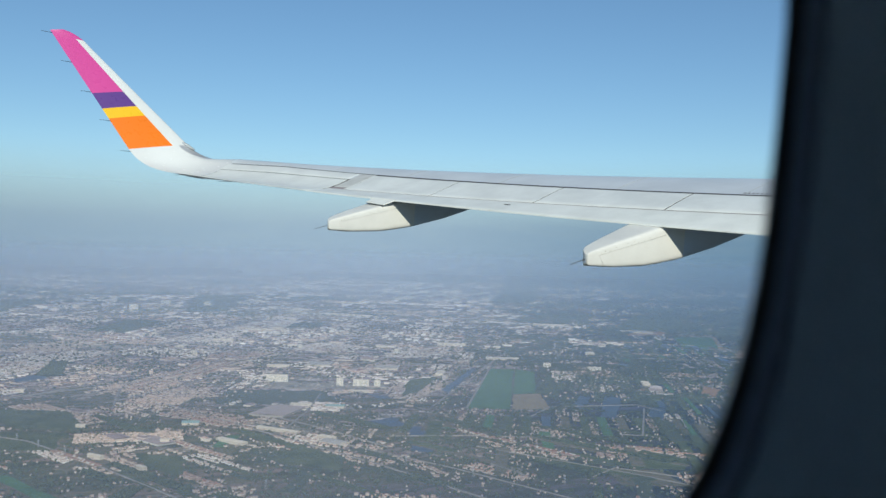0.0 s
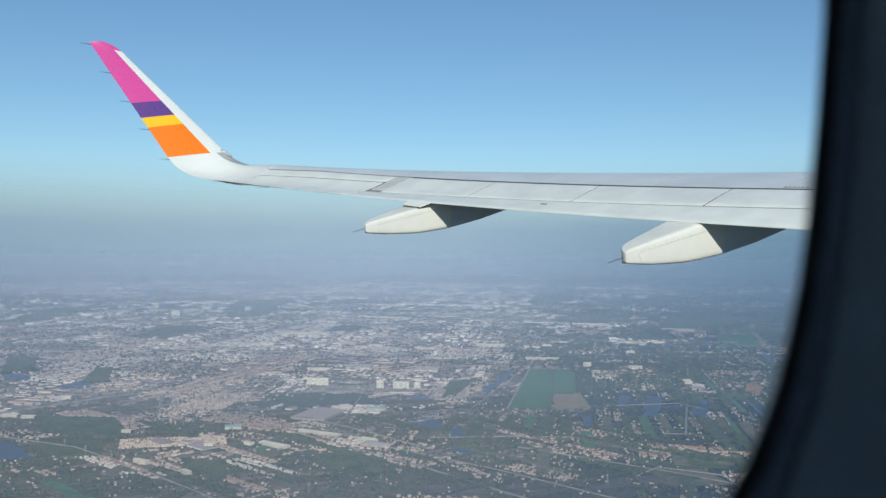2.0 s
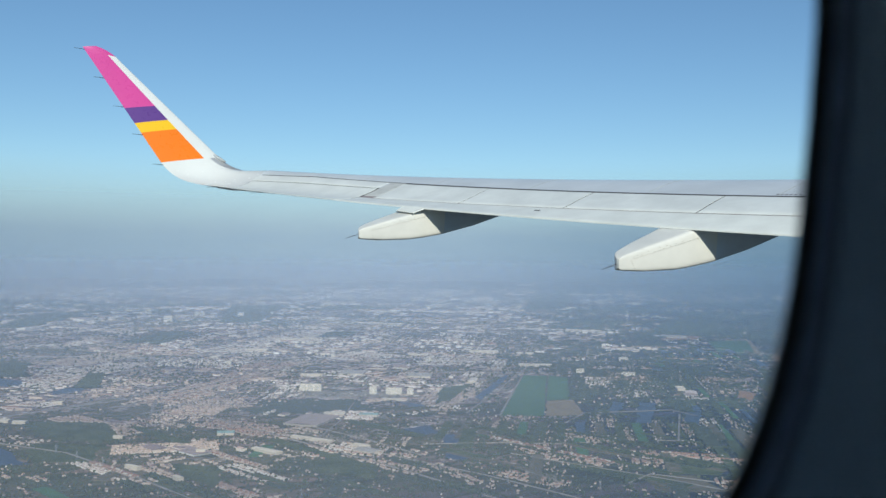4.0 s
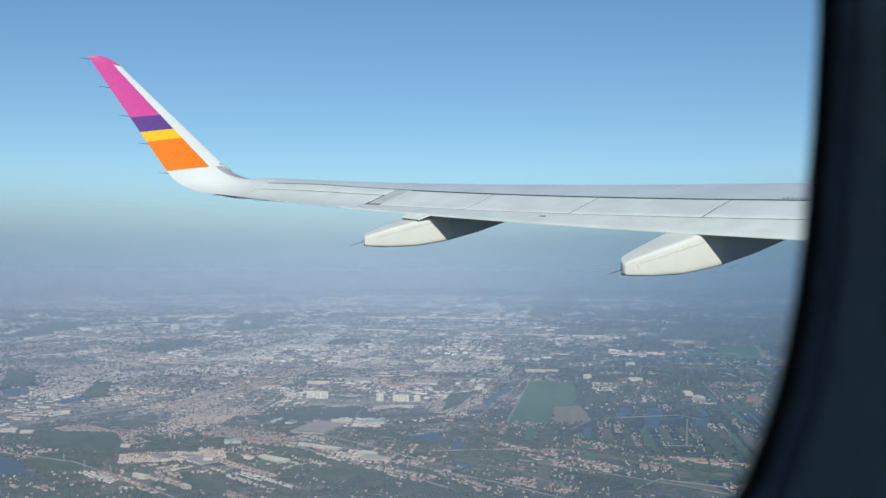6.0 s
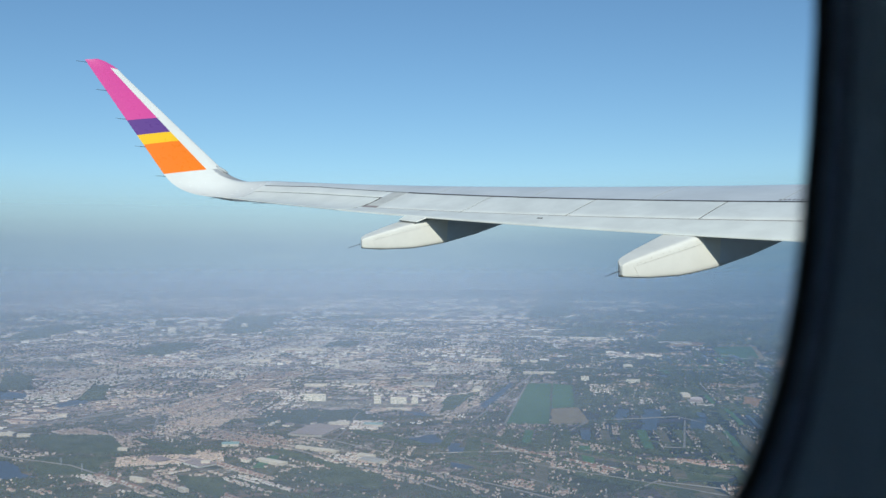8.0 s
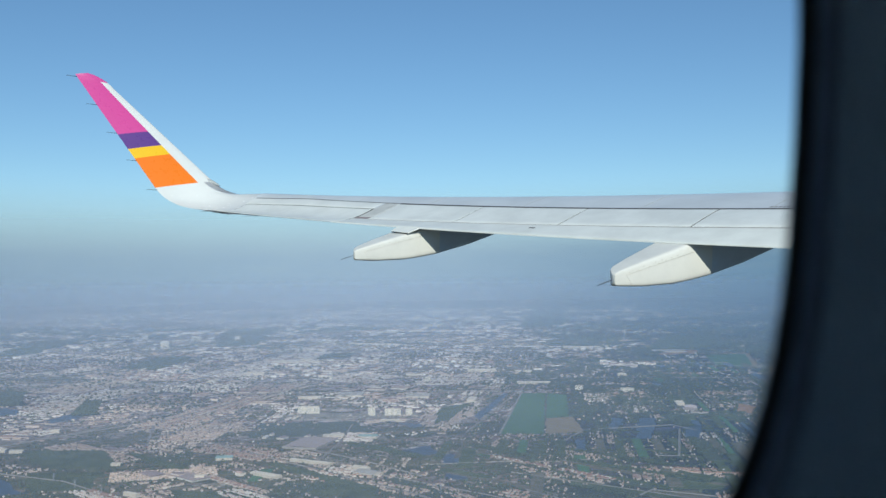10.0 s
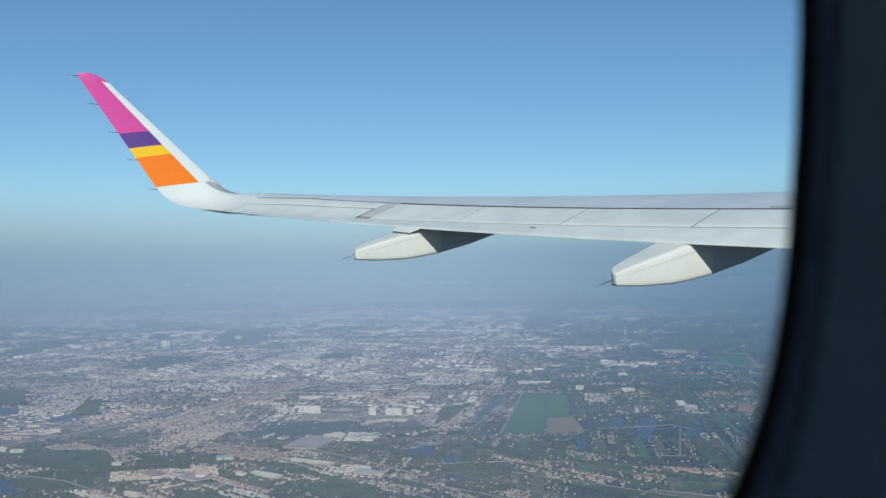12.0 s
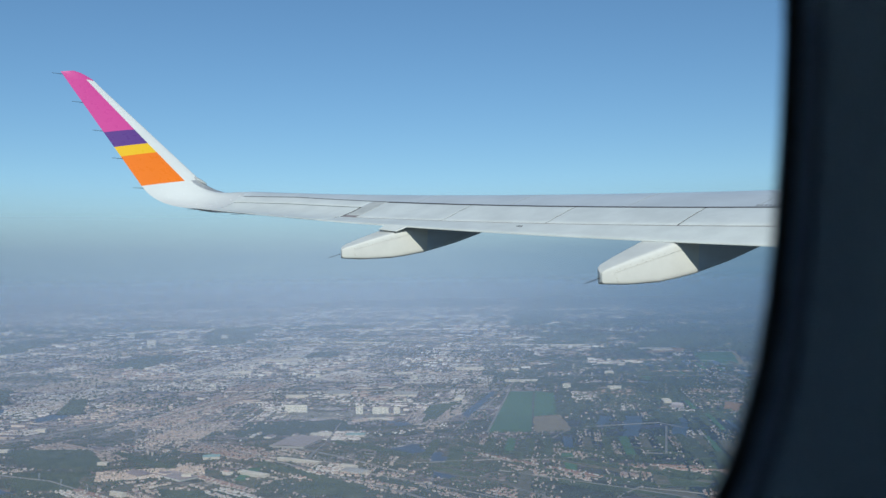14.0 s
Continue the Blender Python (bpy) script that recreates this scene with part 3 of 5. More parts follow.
def land_material():
    m = bpy.data.materials.new("fields")
    m.use_nodes = True
    nt = m.node_tree
    b = nt.nodes["Principled BSDF"]
    b.inputs["Roughness"].default_value = 0.95
    b.inputs["Specular IOR Level"].default_value = 0.1
    geo = nt.nodes.new("ShaderNodeNewGeometry")
    def node(kind, **values):
        n = nt.nodes.new(kind)
        for k, v in values.items():
            n.inputs[k].default_value = v
        return n
    def parcels(angle, sx, sy, seed, tones, loose=0.8, hard=False):
        mp = node("ShaderNodeMapping", Rotation=(0, 0, radians(-angle)), Scale=(1 / sx, 1 / sy, 1), Location=(seed, seed * 0.7, 0))
        nt.links.new(geo.outputs["Position"], mp.inputs[0])
        v = node("ShaderNodeTexVoronoi", Scale=1.0, Randomness=loose)
        v.distance = "CHEBYCHEV"
        nt.links.new(mp.outputs[0], v.inputs["Vector"])
        s = nt.nodes.new("ShaderNodeSeparateColor")
        nt.links.new(v.outputs["Color"], s.inputs[0])
        r = nt.nodes.new("ShaderNodeValToRGB")
        r.color_ramp.interpolation = "CONSTANT" if hard else "LINEAR"
        stops = tones
        while len(r.color_ramp.elements) < len(stops):
            r.color_ramp.elements.new(0.5)
        for e, (p, c) in zip(r.color_ramp.elements, stops):
            e.position, e.color = p, (*c, 1)
        nt.links.new(s.outputs[0], r.inputs[0])
        return r.outputs[0]
    n1 = node("ShaderNodeTexNoise", Scale=0.004, Detail=3.0)
    nt.links.new(geo.outputs["Position"], n1.inputs["Vector"])
    pick = node("ShaderNodeMapRange")
    pick.inputs["From Min"].default_value, pick.inputs["From Max"].default_value = 0.47, 0.53
    nt.links.new(n1.outputs["Fac"], pick.inputs["Value"])
    mix = nt.nodes.new("ShaderNodeMix")
    mix.data_type = "RGBA"
    nt.links.new(pick.outputs[0], mix.inputs["Factor"])
    nt.links.new(parcels(-76, 75, 9, 3.1, CROPS), mix.inputs["A"])
    nt.links.new(parcels(54, 60, 14, 8.7, CROPS), mix.inputs["B"])
    mp = node("ShaderNodeMapping", Rotation=(0, 0, radians(76)), Scale=(0.05, 0.22, 1))
    nt.links.new(geo.outputs["Position"], mp.inputs[0])
    n2 = node("ShaderNodeTexNoise", Scale=1.0, Detail=8.0, Roughness=0.72)
    nt.links.new(mp.outputs[0], n2.inputs["Vector"])
    tone = node("ShaderNodeMapRange")
    for key, value in (("From Min", 0.3), ("From Max", 0.7), ("To Min", 0.62), ("To Max", 1.38)):
        tone.inputs[key].default_value = value
    nt.links.new(n2.outputs["Fac"], tone.inputs["Value"])
    mul = nt.nodes.new("ShaderNodeMix")
    mul.data_type, mul.blend_type = "RGBA", "MULTIPLY"
    mul.inputs["Factor"].default_value = 1.0
    grey = nt.nodes.new("ShaderNodeCombineColor")
    for i in range(3):
        nt.links.new(tone.outputs[0], grey.inputs[i])
    nt.links.new(mix.outputs["Result"], mul.inputs["A"])
    nt.links.new(grey.outputs[0], mul.inputs["B"])
    # wetter, darker orchard land towards the east
    side = nt.nodes.new("ShaderNodeVectorMath")
    side.operation = "DOT_PRODUCT"
    side.inputs[1].default_value = (0.79, -0.61, 0)
    nt.links.new(geo.outputs["Position"], side.inputs[0])
    n3 = node("ShaderNodeTexNoise", Scale=0.006, Detail=4.0)
    nt.links.new(geo.outputs["Position"], n3.inputs["Vector"])
    waver = nt.nodes.new("ShaderNodeMath")
    waver.operation = "MULTIPLY_ADD"
    waver.inputs[1].default_value = 420.0
    nt.links.new(n3.outputs["Fac"], waver.inputs[0])
    nt.links.new(side.outputs["Value"], waver.inputs[2])
    wet = node("ShaderNodeMapRange")
    for key, value in (("From Min", 40), ("From Max", 290)):
        wet.inputs[key].default_value = value
    nt.links.new(waver.outputs[0], wet.inputs["Value"])
    damp = nt.nodes.new("ShaderNodeMix")
    damp.data_type, damp.blend_type = "RGBA", "MULTIPLY"
    damp.inputs["B"].default_value = (0.29, 0.44, 0.80, 1)
    nt.links.new(wet.outputs[0], damp.inputs["Factor"])
    nt.links.new(mul.outputs["Result"], damp.inputs["A"])
    # built-up land: yards, lanes, small roofs and gardens, packed close
    ahead = nt.nodes.new("ShaderNodeVectorMath")
    ahead.operation = "DOT_PRODUCT"
    ahead.inputs[1].default_value = (0.47, 0.88, 0)
    nt.links.new(geo.outputs["Position"], ahead.inputs[0])
    def ramp_of(value, a, b_, va, vb):
        r = node("ShaderNodeMapRange")
        for key, v in (("From Min", a), ("From Max", b_), ("To Min", va), ("To Max", vb)):
            r.inputs[key].default_value = v
        nt.links.new(value, r.inputs["Value"])
        return r.outputs[0]
    def plus(a, b_):
        k = nt.nodes.new("ShaderNodeMath")
        nt.links.new(a, k.inputs[0])
        nt.links.new(b_, k.inputs[1])
        return k.outputs[0]
    def blend(fac, a, b_):
        k = nt.nodes.new("ShaderNodeMix")
        k.data_type = "RGBA"
        if isinstance(fac, float):
            k.inputs["Factor"].default_value = fac
        else:
            nt.links.new(fac, k.inputs["Factor"])
        nt.links.new(a, k.inputs["A"])
        nt.links.new(b_, k.inputs["B"])
        return k.outputs["Result"]
    spread = node("ShaderNodeMapping", Rotation=(0, 0, radians(-54)), Scale=(0.0045, 0.0095, 1))
    nt.links.new(geo.outputs["Position"], spread.inputs[0])
    n4 = node("ShaderNodeTexNoise", Scale=1.0, Detail=6.0, Roughness=0.62)
    nt.links.new(spread.outputs[0], n4.inputs["Vector"])
    bias = plus(ramp_of(ahead.outputs["Value"], 620, 1050, -0.11, 0.07), ramp_of(wet.outputs[0], 0, 1, 0, -0.13))
    built = ramp_of(plus(n4.outputs["Fac"], bias), 0.48, 0.56, 0, 1.0)
    lots = blend(0.38, parcels(54, 4.6, 3.4, 1.3, TOWN, 0.7, True), parcels(52, 22, 15, 5.9, TOWN, 0.9, True))
    nt.links.new(blend(built, damp.outputs["Result"], lots), b.inputs["Base Color"])
    return m


def flat_material(name, color, second, scale, rough=0.95, spec=0.1):
    return mat(name, color, rough, 0.0, 0.0, scale, 0.0, second, spec)


def plain_mesh():
    radii, n = [0, 250, 1000, 2000, 3300] + [3300 + 100 * k for k in range(1, 17)] + [4950, 4980, 6500, 9000], 96
    rings = []
    for r in radii[1:]:
        rings.append([(r * math.cos(2 * math.pi * i / n), r * math.sin(2 * math.pi * i / n), float(rise(np.float64(r)))) for i in range(n)])
    verts, faces = loft(rings, caps=False)
    verts.append((0, 0, 0))
    faces += [(len(verts) - 1, i, (i + 1) % n) for i in range(n)]
    return mesh_of("ground", verts, faces, LAND, sharp=60)


LAND = land_material()
ground = new("ground", plain_mesh())
tagged(ground, "flat plain of narrow green and brown parcels", "ground", kind="structure")
WATER = flat_material("pond_water", (0.028, 0.054, 0.096), (0.042, 0.068, 0.100), 0.04, 0.35, 0.12)
MEADOW = flat_material("meadow", (0.115, 0.225, 0.110), (0.080, 0.165, 0.080), 0.07)
PASTURE = flat_material("pasture", (0.145, 0.168, 0.086), (0.066, 0.094, 0.050), 0.05)
SOIL = flat_material("bare_soil", (0.39, 0.30, 0.185), (0.28, 0.215, 0.13), 0.09)
DRY = flat_material("dry_ground", (0.230, 0.195, 0.140), (0.125, 0.128, 0.085), 0.12)
YARD = flat_material("pale_yard", (0.36, 0.32, 0.26), (0.25, 0.23, 0.19), 0.06)
CLAY = flat_material("clay_soil", (0.46, 0.27, 0.16), (0.34, 0.21, 0.13), 0.08)
WOOD = flat_material("wood_floor", (0.048, 0.078, 0.042), (0.024, 0.044, 0.026), 0.12)
MARSH = flat_material("marsh_grass", (0.125, 0.145, 0.095), (0.080, 0.102, 0.080), 0.09)
ROADWAY = flat_material("road_concrete", (0.37, 0.335, 0.30), (0.26, 0.24, 0.215), 0.1)
LEVEL = [0.03]
OPEN_LAND = []       # corners and sort of fields, ponds and woods, where no house stands


def field(name, label, category, material, *corners, ragged=0.0, kind="structure"):
    """A low slab of land with four given corners and an edge that wavers."""
    LEVEL[0] += 0.004
    z = LEVEL[0]
    if material not in (YARD, MARSH):
        OPEN_LAND.append((np.array(corners, float), "wood" if material == WOOD else "rough" if material in (PASTURE, DRY) else "clear"))
    pts = []
    for i, (x0, y0) in enumerate(corners):
        x1, y1 = corners[(i + 1) % len(corners)]
        n = 7
        for k in range(n):
            u = k / n
            x, y = x0 + (x1 - x0) * u, y0 + (y1 - y0) * u
            d = noise.noise_vector(Vector((x, y, z)) * 0.07) * ragged
            pts.append((x + d.x, y + d.y))
    n = len(pts)
    verts = [(x, y, z) for x, y in pts] + [(x, y, 0.0) for x, y in pts]
    faces = [tuple(range(n))] + [(i, n + i, n + (i + 1) % n, (i + 1) % n) for i in range(n)]
    ob = new(name, mesh_of(name, verts, faces, material, smooth=False))
    return tagged(ob, label, category, kind=kind)


PONDS = "dark blue pond among fields"
for q in (((-16, 852), (48, 812), (63, 740), (-14, 753)), ((113, 1130), (162, 1183), (148, 1121), (116, 1103)), ((66, 1288), (101, 1239), (88, 1190), (62, 1204))):
    field("water", PONDS, "pond", WATER, *q, ragged=5)
for q in (((440, 900), (455, 880), (450, 862), (432, 868)), ((372, 757), (399, 759), (392, 721), (362, 719)), ((387, 712), (421, 712), (395, 667), (371, 675))):
    field("water", PONDS, "pond", WATER, *q, ragged=7)
for q in (((674, 789), (691, 780), (597, 680), (585, 690)), ((652, 805), (660, 796), (596, 728), (594, 745)), ((675, 718), (689, 710), (634, 656), (630, 673)), ((358, 650), (368, 631), (356, 613), (345, 626))):
    field("water", "narrow fish pond between fields", "pond", WATER, *q, ragged=3)
field("water", "straight blue canal beside the fields", "canal", WATER, (529, 895), (675, 1061), (671, 1045), (525, 873), ragged=1.5)
field("meadow", "wide bright green field", "field", MEADOW, (692, 1045), (720, 1029), (527, 758), (488, 779), ragged=1)
field("meadow", "wide bright green field", "field", MEADOW, (722, 1028), (730, 996), (618, 838), (590, 843), ragged=1)
field("bare_field", "ploughed brown field beside the green one", "field", SOIL, (588, 840), (621, 836), (565, 741), (530, 758), ragged=2)
field("bare_field", "far tan field edge", "field", SOIL, (1439, 1359), (1436, 1345), (1248, 1146), (1222, 1137), ragged=3)
field("meadow", "far green field", "field", MEADOW, (1339, 1366), (1429, 1349), (1230, 1144), (1159, 1149), ragged=5)
field("bare_field", "small orange-brown bare soil field", "field", CLAY, (800, 769), (849, 813), (849, 785), (798, 746), ragged=2)
field("bare_field", "reddish bare lot beside a far estate", "field", CLAY, (1266, 1420), (1343, 1494), (1424, 1468), (1337, 1397), ragged=5)
field("bare_field", "dry brown open lot", "field", DRY, (163, 961), (194, 998), (197, 951), (172, 898), ragged=4)
field("bare_field", "dry brown open lot", "field", DRY, (132, 1023), (174, 1058), (182, 1018), (147, 974), ragged=4)
field("pasture", "dull green open pasture", "field", PASTURE, (73, 937), (140, 895), (139, 799), (81, 831), ragged=8)
field("pasture", "dull green open pasture", "field", PASTURE, (68, 822), (124, 792), (102, 728), (65, 748), ragged=6)
field("bare_field", "dry brown open lot", "field", DRY, (109, 687), (131, 687), (136, 654), (110, 664), ragged=3)
field("yard", "pale unpaved yard beside warehouses", "yard", YARD, (270, 802), (296, 788), (310, 718), (273, 727), ragged=3)
field("yard", "pale unpaved yard", "yard", YARD, (376, 564), (387, 545), (378, 519), (369, 539), ragged=3)
field("pasture", "dull green open pasture", "field", PASTURE, (250, 666), (291, 633), (271, 588), (230, 634), ragged=5)
field("pasture", "dull green open pasture", "field", PASTURE, (153, 700), (183, 670), (167, 612), (151, 653), ragged=5)
field("pasture", "dull green open pasture", "field", PASTURE, (532, 979), (594, 1004), (499, 892), (463, 866), ragged=5)
field("pasture", "dull green open pasture", "field", PASTURE, (483, 529), (524, 514), (495, 491), (463, 513), ragged=3)
field("bare_field", "dry brown open lot", "field", DRY, (444, 515), (478, 500), (462, 453), (423, 474), ragged=3)
field("marsh", "dark flooded grassland", "marsh", MARSH, (309, 976), (403, 935), (389, 832), (279, 895), ragged=16)
for q in (((114, 2220), (263, 2719), (375, 2750), (174, 2134)),
          ((595, 2210), (854, 3002), (1029, 2997), (703, 2222)),
          ((293, 1728), (415, 1954), (466, 1927), (355, 1671)),
          ((66, 1285), (82, 1459), (120, 1455), (98, 1281)),
          ((143, 1153), (175, 1278), (197, 1280), (170, 1149)),
          ((1646, 2500), (2649, 3870), (2935, 3926), (1863, 2555)),
          ((651, 1732), (739, 1833), (781, 1811), (709, 1701)),
          ((1359, 1557), (1746, 1931), (1881, 1859), (1467, 1499))):
    field("woodland", "dark green far woodland", "woodland", WOOD, *q, ragged=25)
field("yard", "pale estate yard under warehouses", "yard", YARD, (340, 872), (392, 840), (384, 812), (330, 838), ragged=2)
field("yard", "pale yard round the white apartment blocks", "yard", YARD, (350, 1032), (490, 962), (476, 918), (338, 990), ragged=3)


# narrow market-garden strips below the green field
for k in range(15):
    x, y, reach = 425 + 15.5 * k, 772 - 8.2 * k, random.uniform(60, 95)
    c, s = math.cos(radians(54)) * reach, math.sin(radians(54)) * reach
    sort = (PASTURE, WOOD, DRY, PASTURE, WATER)[k * 7 % 5] if k % 2 else (PASTURE, MEADOW, DRY)[k % 3]
    field("strip_field", "narrow strip of market garden", "field", sort, (x, y), (x + 7.5, y - 4), (x + 7.5 - c, y - 4 - s), (x - c, y - s), ragged=0.8)
# long strips of pasture, orchard and fallow in the near country
for k in range(84):
    a, d = radians(random.uniform(1, 44)), math.sqrt(random.uniform(470 ** 2, 860 ** 2))
    x, y, reach, wide = d * math.sin(a), d * math.cos(a), random.uniform(35, 105), random.uniform(4, 13)
    if any(abs(x - fx) < fr and abs(y - fy) < fr for fx, fy, fr in ((20, 790, 70), (163, 757, 45), (128, 885, 60), (560, 860, 110))):
        continue
    t = radians(random.choice((-76, -74, -75, 54)) + random.uniform(-3, 3))
    c, s = math.cos(t), math.sin(t)
    sort = (PASTURE, WOOD, PASTURE, MARSH, MEADOW, DRY, WOOD, PASTURE, DRY, MARSH, PASTURE, MARSH)[k % 12]
    field("strip_field", "narrow strip of pasture or orchard", "field", sort, *[(x + u * reach / 2 * c - v * wide / 2 * s, y + u * reach / 2 * s + v * wide / 2 * c) for u, v in ((-1, -1), (1, -1), (1, 1), (-1, 1))], ragged=2)

LANES = []           # stretches of road with the width kept free of houses


def road(width, *points):
    LEVEL[0] += 0.004
    verts, faces = [], []
    pts = [Vector(p) for p in points]
    if width > 0.7:
        LANES.extend((p, q, width * 0.7 + 1.2) for p, q in zip(pts, pts[1:]))
    dense = []
    for i in range(len(pts) - 1):
        for k in range(8):
            dense.append(pts[i].lerp(pts[i + 1], k / 8))
    dense.append(pts[-1])
    for i, p in enumerate(dense):
        d = (dense[min(i + 1, len(dense) - 1)] - dense[max(i - 1, 0)]).normalized()
        n = Vector((-d.y, d.x)) * width / 2
        verts += [(*(p + n), LEVEL[0]), (*(p - n), LEVEL[0]), (*(p - n * 1.3), 0.0), (*(p + n * 1.3), 0.0)]
    for i in range(len(dense) - 1):
        a = 4 * i
        faces += [(a, a + 1, a + 5, a + 4), (a + 1, a + 2, a + 6, a + 5), (a + 3, a, a + 4, a + 7)]
    return tagged(new("road", mesh_of("road", verts, faces, ROADWAY, smooth=False)), "pale concrete road across the plain", "road", kind="structure")


road(3.0, (426, 1071), (540, 1009), (614, 1040))
road(3.5, (560, 1165), (614, 1130), (743, 1046), (900, 950))
road(3.5, (20, 945), (50, 964), (130, 1011), (246, 1068), (330, 1159), (455, 1330))
road(2.0, (489, 778), (692, 1045))
road(1.6, (659, 710), (558, 602), (543, 613))
road(5.0, (57, 1094), (184, 1225), (455, 1597), (815, 2169), (1500, 3300))
road(1.5, (465, 803), (555, 902), (702, 1068), (815, 1191))
road(1.5, (522, 716), (575, 756), (670, 733), (667, 694))
road(1.2, (-30, 830), (44, 838), (91, 770), (123, 668), (150, 560), (165, 470))
road(1.1, (300, 690), (345, 560), (372, 450))
road(2.0, (230, 900), (262, 760), (300, 600), (322, 470))
road(4.0, (700, 1290), (1000, 1080), (1300, 860))
road(2.2, (50, 969), (102, 993), (149, 1029), (178, 1054))
road(2.0, (146, 1105), (206, 1062), (246, 1066))
road(2.4, (153, 981), (240, 1040), (282, 1083), (448, 1264), (635, 1473))
road(2.0, (177, 930), (263, 1008), (414, 1178))
road(3.2, (431, 1219), (511, 1184), (600, 1121), (739, 1047))
road(1.0, (376, 563), (379, 520))
road(1.0, (418, 500), (452, 516), (477, 475))
road(1.6, (346, 992), (386, 957), (430, 919))
road(2.0, (208, 1019), (177, 894))
road(3.0, (79, 1537), (180, 1528), (305, 1434), (368, 1382))
road(3.0, (635, 1473), (819, 1673), (1058, 1919))
road(1.5, (301, 800), (320, 729), (334, 643))
road(0.8, (355, 683), (417, 660), (457, 636), (507, 623))
road(0.8, (400, 620), (450, 500), (470, 440))

for k in range(34):
    d = math.sqrt(random.uniform(480**2, 3000**2))
    a = radians(random.uniform(0, 54))
    t = radians(random.choice((-75, -74, 15) if d < 850 else (56, 54, -35, -38, -50)) + random.uniform(-4, 4))
    x, y, reach = d * math.sin(a), d * math.cos(a), random.uniform(0.12, 0.35) * d
    if math.hypot(x - 600, y - 890) < 130 + reach:
        continue
    road(random.uniform(1.0, 1.8) * max(1, d / 1100), (x - reach * math.cos(t), y - reach * math.sin(t)), (x, y), (x + reach * math.cos(t + 0.08), y + reach * math.sin(t + 0.08)))

# ---- houses, sheds and trees of the plain, as counted by nobody ----
rng = np.random.default_rng(7)


def island_material(name, colors, rough=0.8):
    m = bpy.data.materials.new(name)
    m.use_nodes = True
    nt = m.node_tree
    b = nt.nodes["Principled BSDF"]
    b.inputs["Roughness"].default_value = rough
    b.inputs["Specular IOR Level"].default_value = 0.2
    g = nt.nodes.new("ShaderNodeNewGeometry")
    r = nt.nodes.new("ShaderNodeValToRGB")
    r.color_ramp.interpolation = "CONSTANT"
    while len(r.color_ramp.elements) < len(colors):
        r.color_ramp.elements.new(0.5)
    for i, c in enumerate(colors):
        r.color_ramp.elements[i].position, r.color_ramp.elements[i].color = i / len(colors), (*c, 1)
    nt.links.new(g.outputs["Random Per Island"], r.inputs[0])
    n = nt.nodes.new("ShaderNodeTexNoise")
    n.inputs["Scale"].default_value, n.inputs["Detail"].default_value = 0.9, 4
    nt.links.new(g.outputs["Position"], n.inputs["Vector"])
    k = nt.nodes.new("ShaderNodeMapRange")
    k.inputs["To Min"].default_value, k.inputs["To Max"].default_value = 0.7, 1.25
    nt.links.new(n.outputs["Fac"], k.inputs["Value"])
    mul = nt.nodes.new("ShaderNodeVectorMath")
    mul.operation = "SCALE"
    nt.links.new(r.outputs[0], mul.inputs[0])
    nt.links.new(k.outputs[0], mul.inputs["Scale"])
    nt.links.new(mul.outputs[0], b.inputs["Base Color"])
    return m


WALLS = island_material("house_walls", [(0.60, 0.50, 0.43), (0.70, 0.62, 0.55), (0.46, 0.38, 0.32), (0.54, 0.46, 0.42)])
PALE_WALLS = island_material("pale_walls", [(0.82, 0.77, 0.71), (0.66, 0.60, 0.54), (0.86, 0.82, 0.78), (0.74, 0.66, 0.58)])
ROOFS = {
    "red": island_material("tile_roofs", [(0.40, 0.20, 0.14), (0.48, 0.27, 0.20), (0.36, 0.19, 0.14), (0.50, 0.33, 0.26), (0.60, 0.46, 0.38), (0.33, 0.23, 0.20)]),
    "beige": island_material("beige_roofs", [(0.56, 0.41, 0.32), (0.63, 0.48, 0.38), (0.46, 0.33, 0.26), (0.72, 0.57, 0.46), (0.40, 0.31, 0.25)]),
    "white": island_material("white_roofs", [(0.86, 0.71, 0.63), (0.53, 0.42, 0.37), (0.92, 0.83, 0.75), (0.45, 0.36, 0.33), (0.66, 0.46, 0.38), (0.39, 0.30, 0.28)]),
    "grey": island_material("grey_roofs", [(0.29, 0.23, 0.19), (0.41, 0.29, 0.24), (0.58, 0.41, 0.32), (0.38, 0.21, 0.17), (0.71, 0.52, 0.41), (0.25, 0.21, 0.21), (0.45, 0.28, 0.20)]),
}
LEAVES = island_material("tree_crowns", [(0.058, 0.080, 0.052), (0.070, 0.096, 0.060), (0.088, 0.116, 0.068), (0.062, 0.084, 0.056), (0.108, 0.128, 0.078)], 0.9)


def from_arrays(name, verts, quads, mats, index):
    """One mesh out of arrays of corners and of four-sided faces."""
    me = bpy.data.meshes.new(name)
    me.vertices.add(len(verts))
    me.vertices.foreach_set("co", np.asarray(verts, dtype=np.float32).ravel())
    me.loops.add(quads.size)
    me.loops.foreach_set("vertex_index", quads.astype(np.int32).ravel())
    me.polygons.add(len(quads))
    me.polygons.foreach_set("loop_start", np.arange(0, quads.size, quads.shape[1], dtype=np.int32))
    me.polygons.foreach_set("loop_total", np.full(len(quads), quads.shape[1], dtype=np.int32))
    for m in mats:
        me.materials.append(m)
    me.polygons.foreach_set("material_index", np.asarray(index, dtype=np.int32))
    me.polygons.foreach_set("use_smooth", np.zeros(len(quads), dtype=bool))
    me.update(calc_edges=True)
    me.validate()
    return me


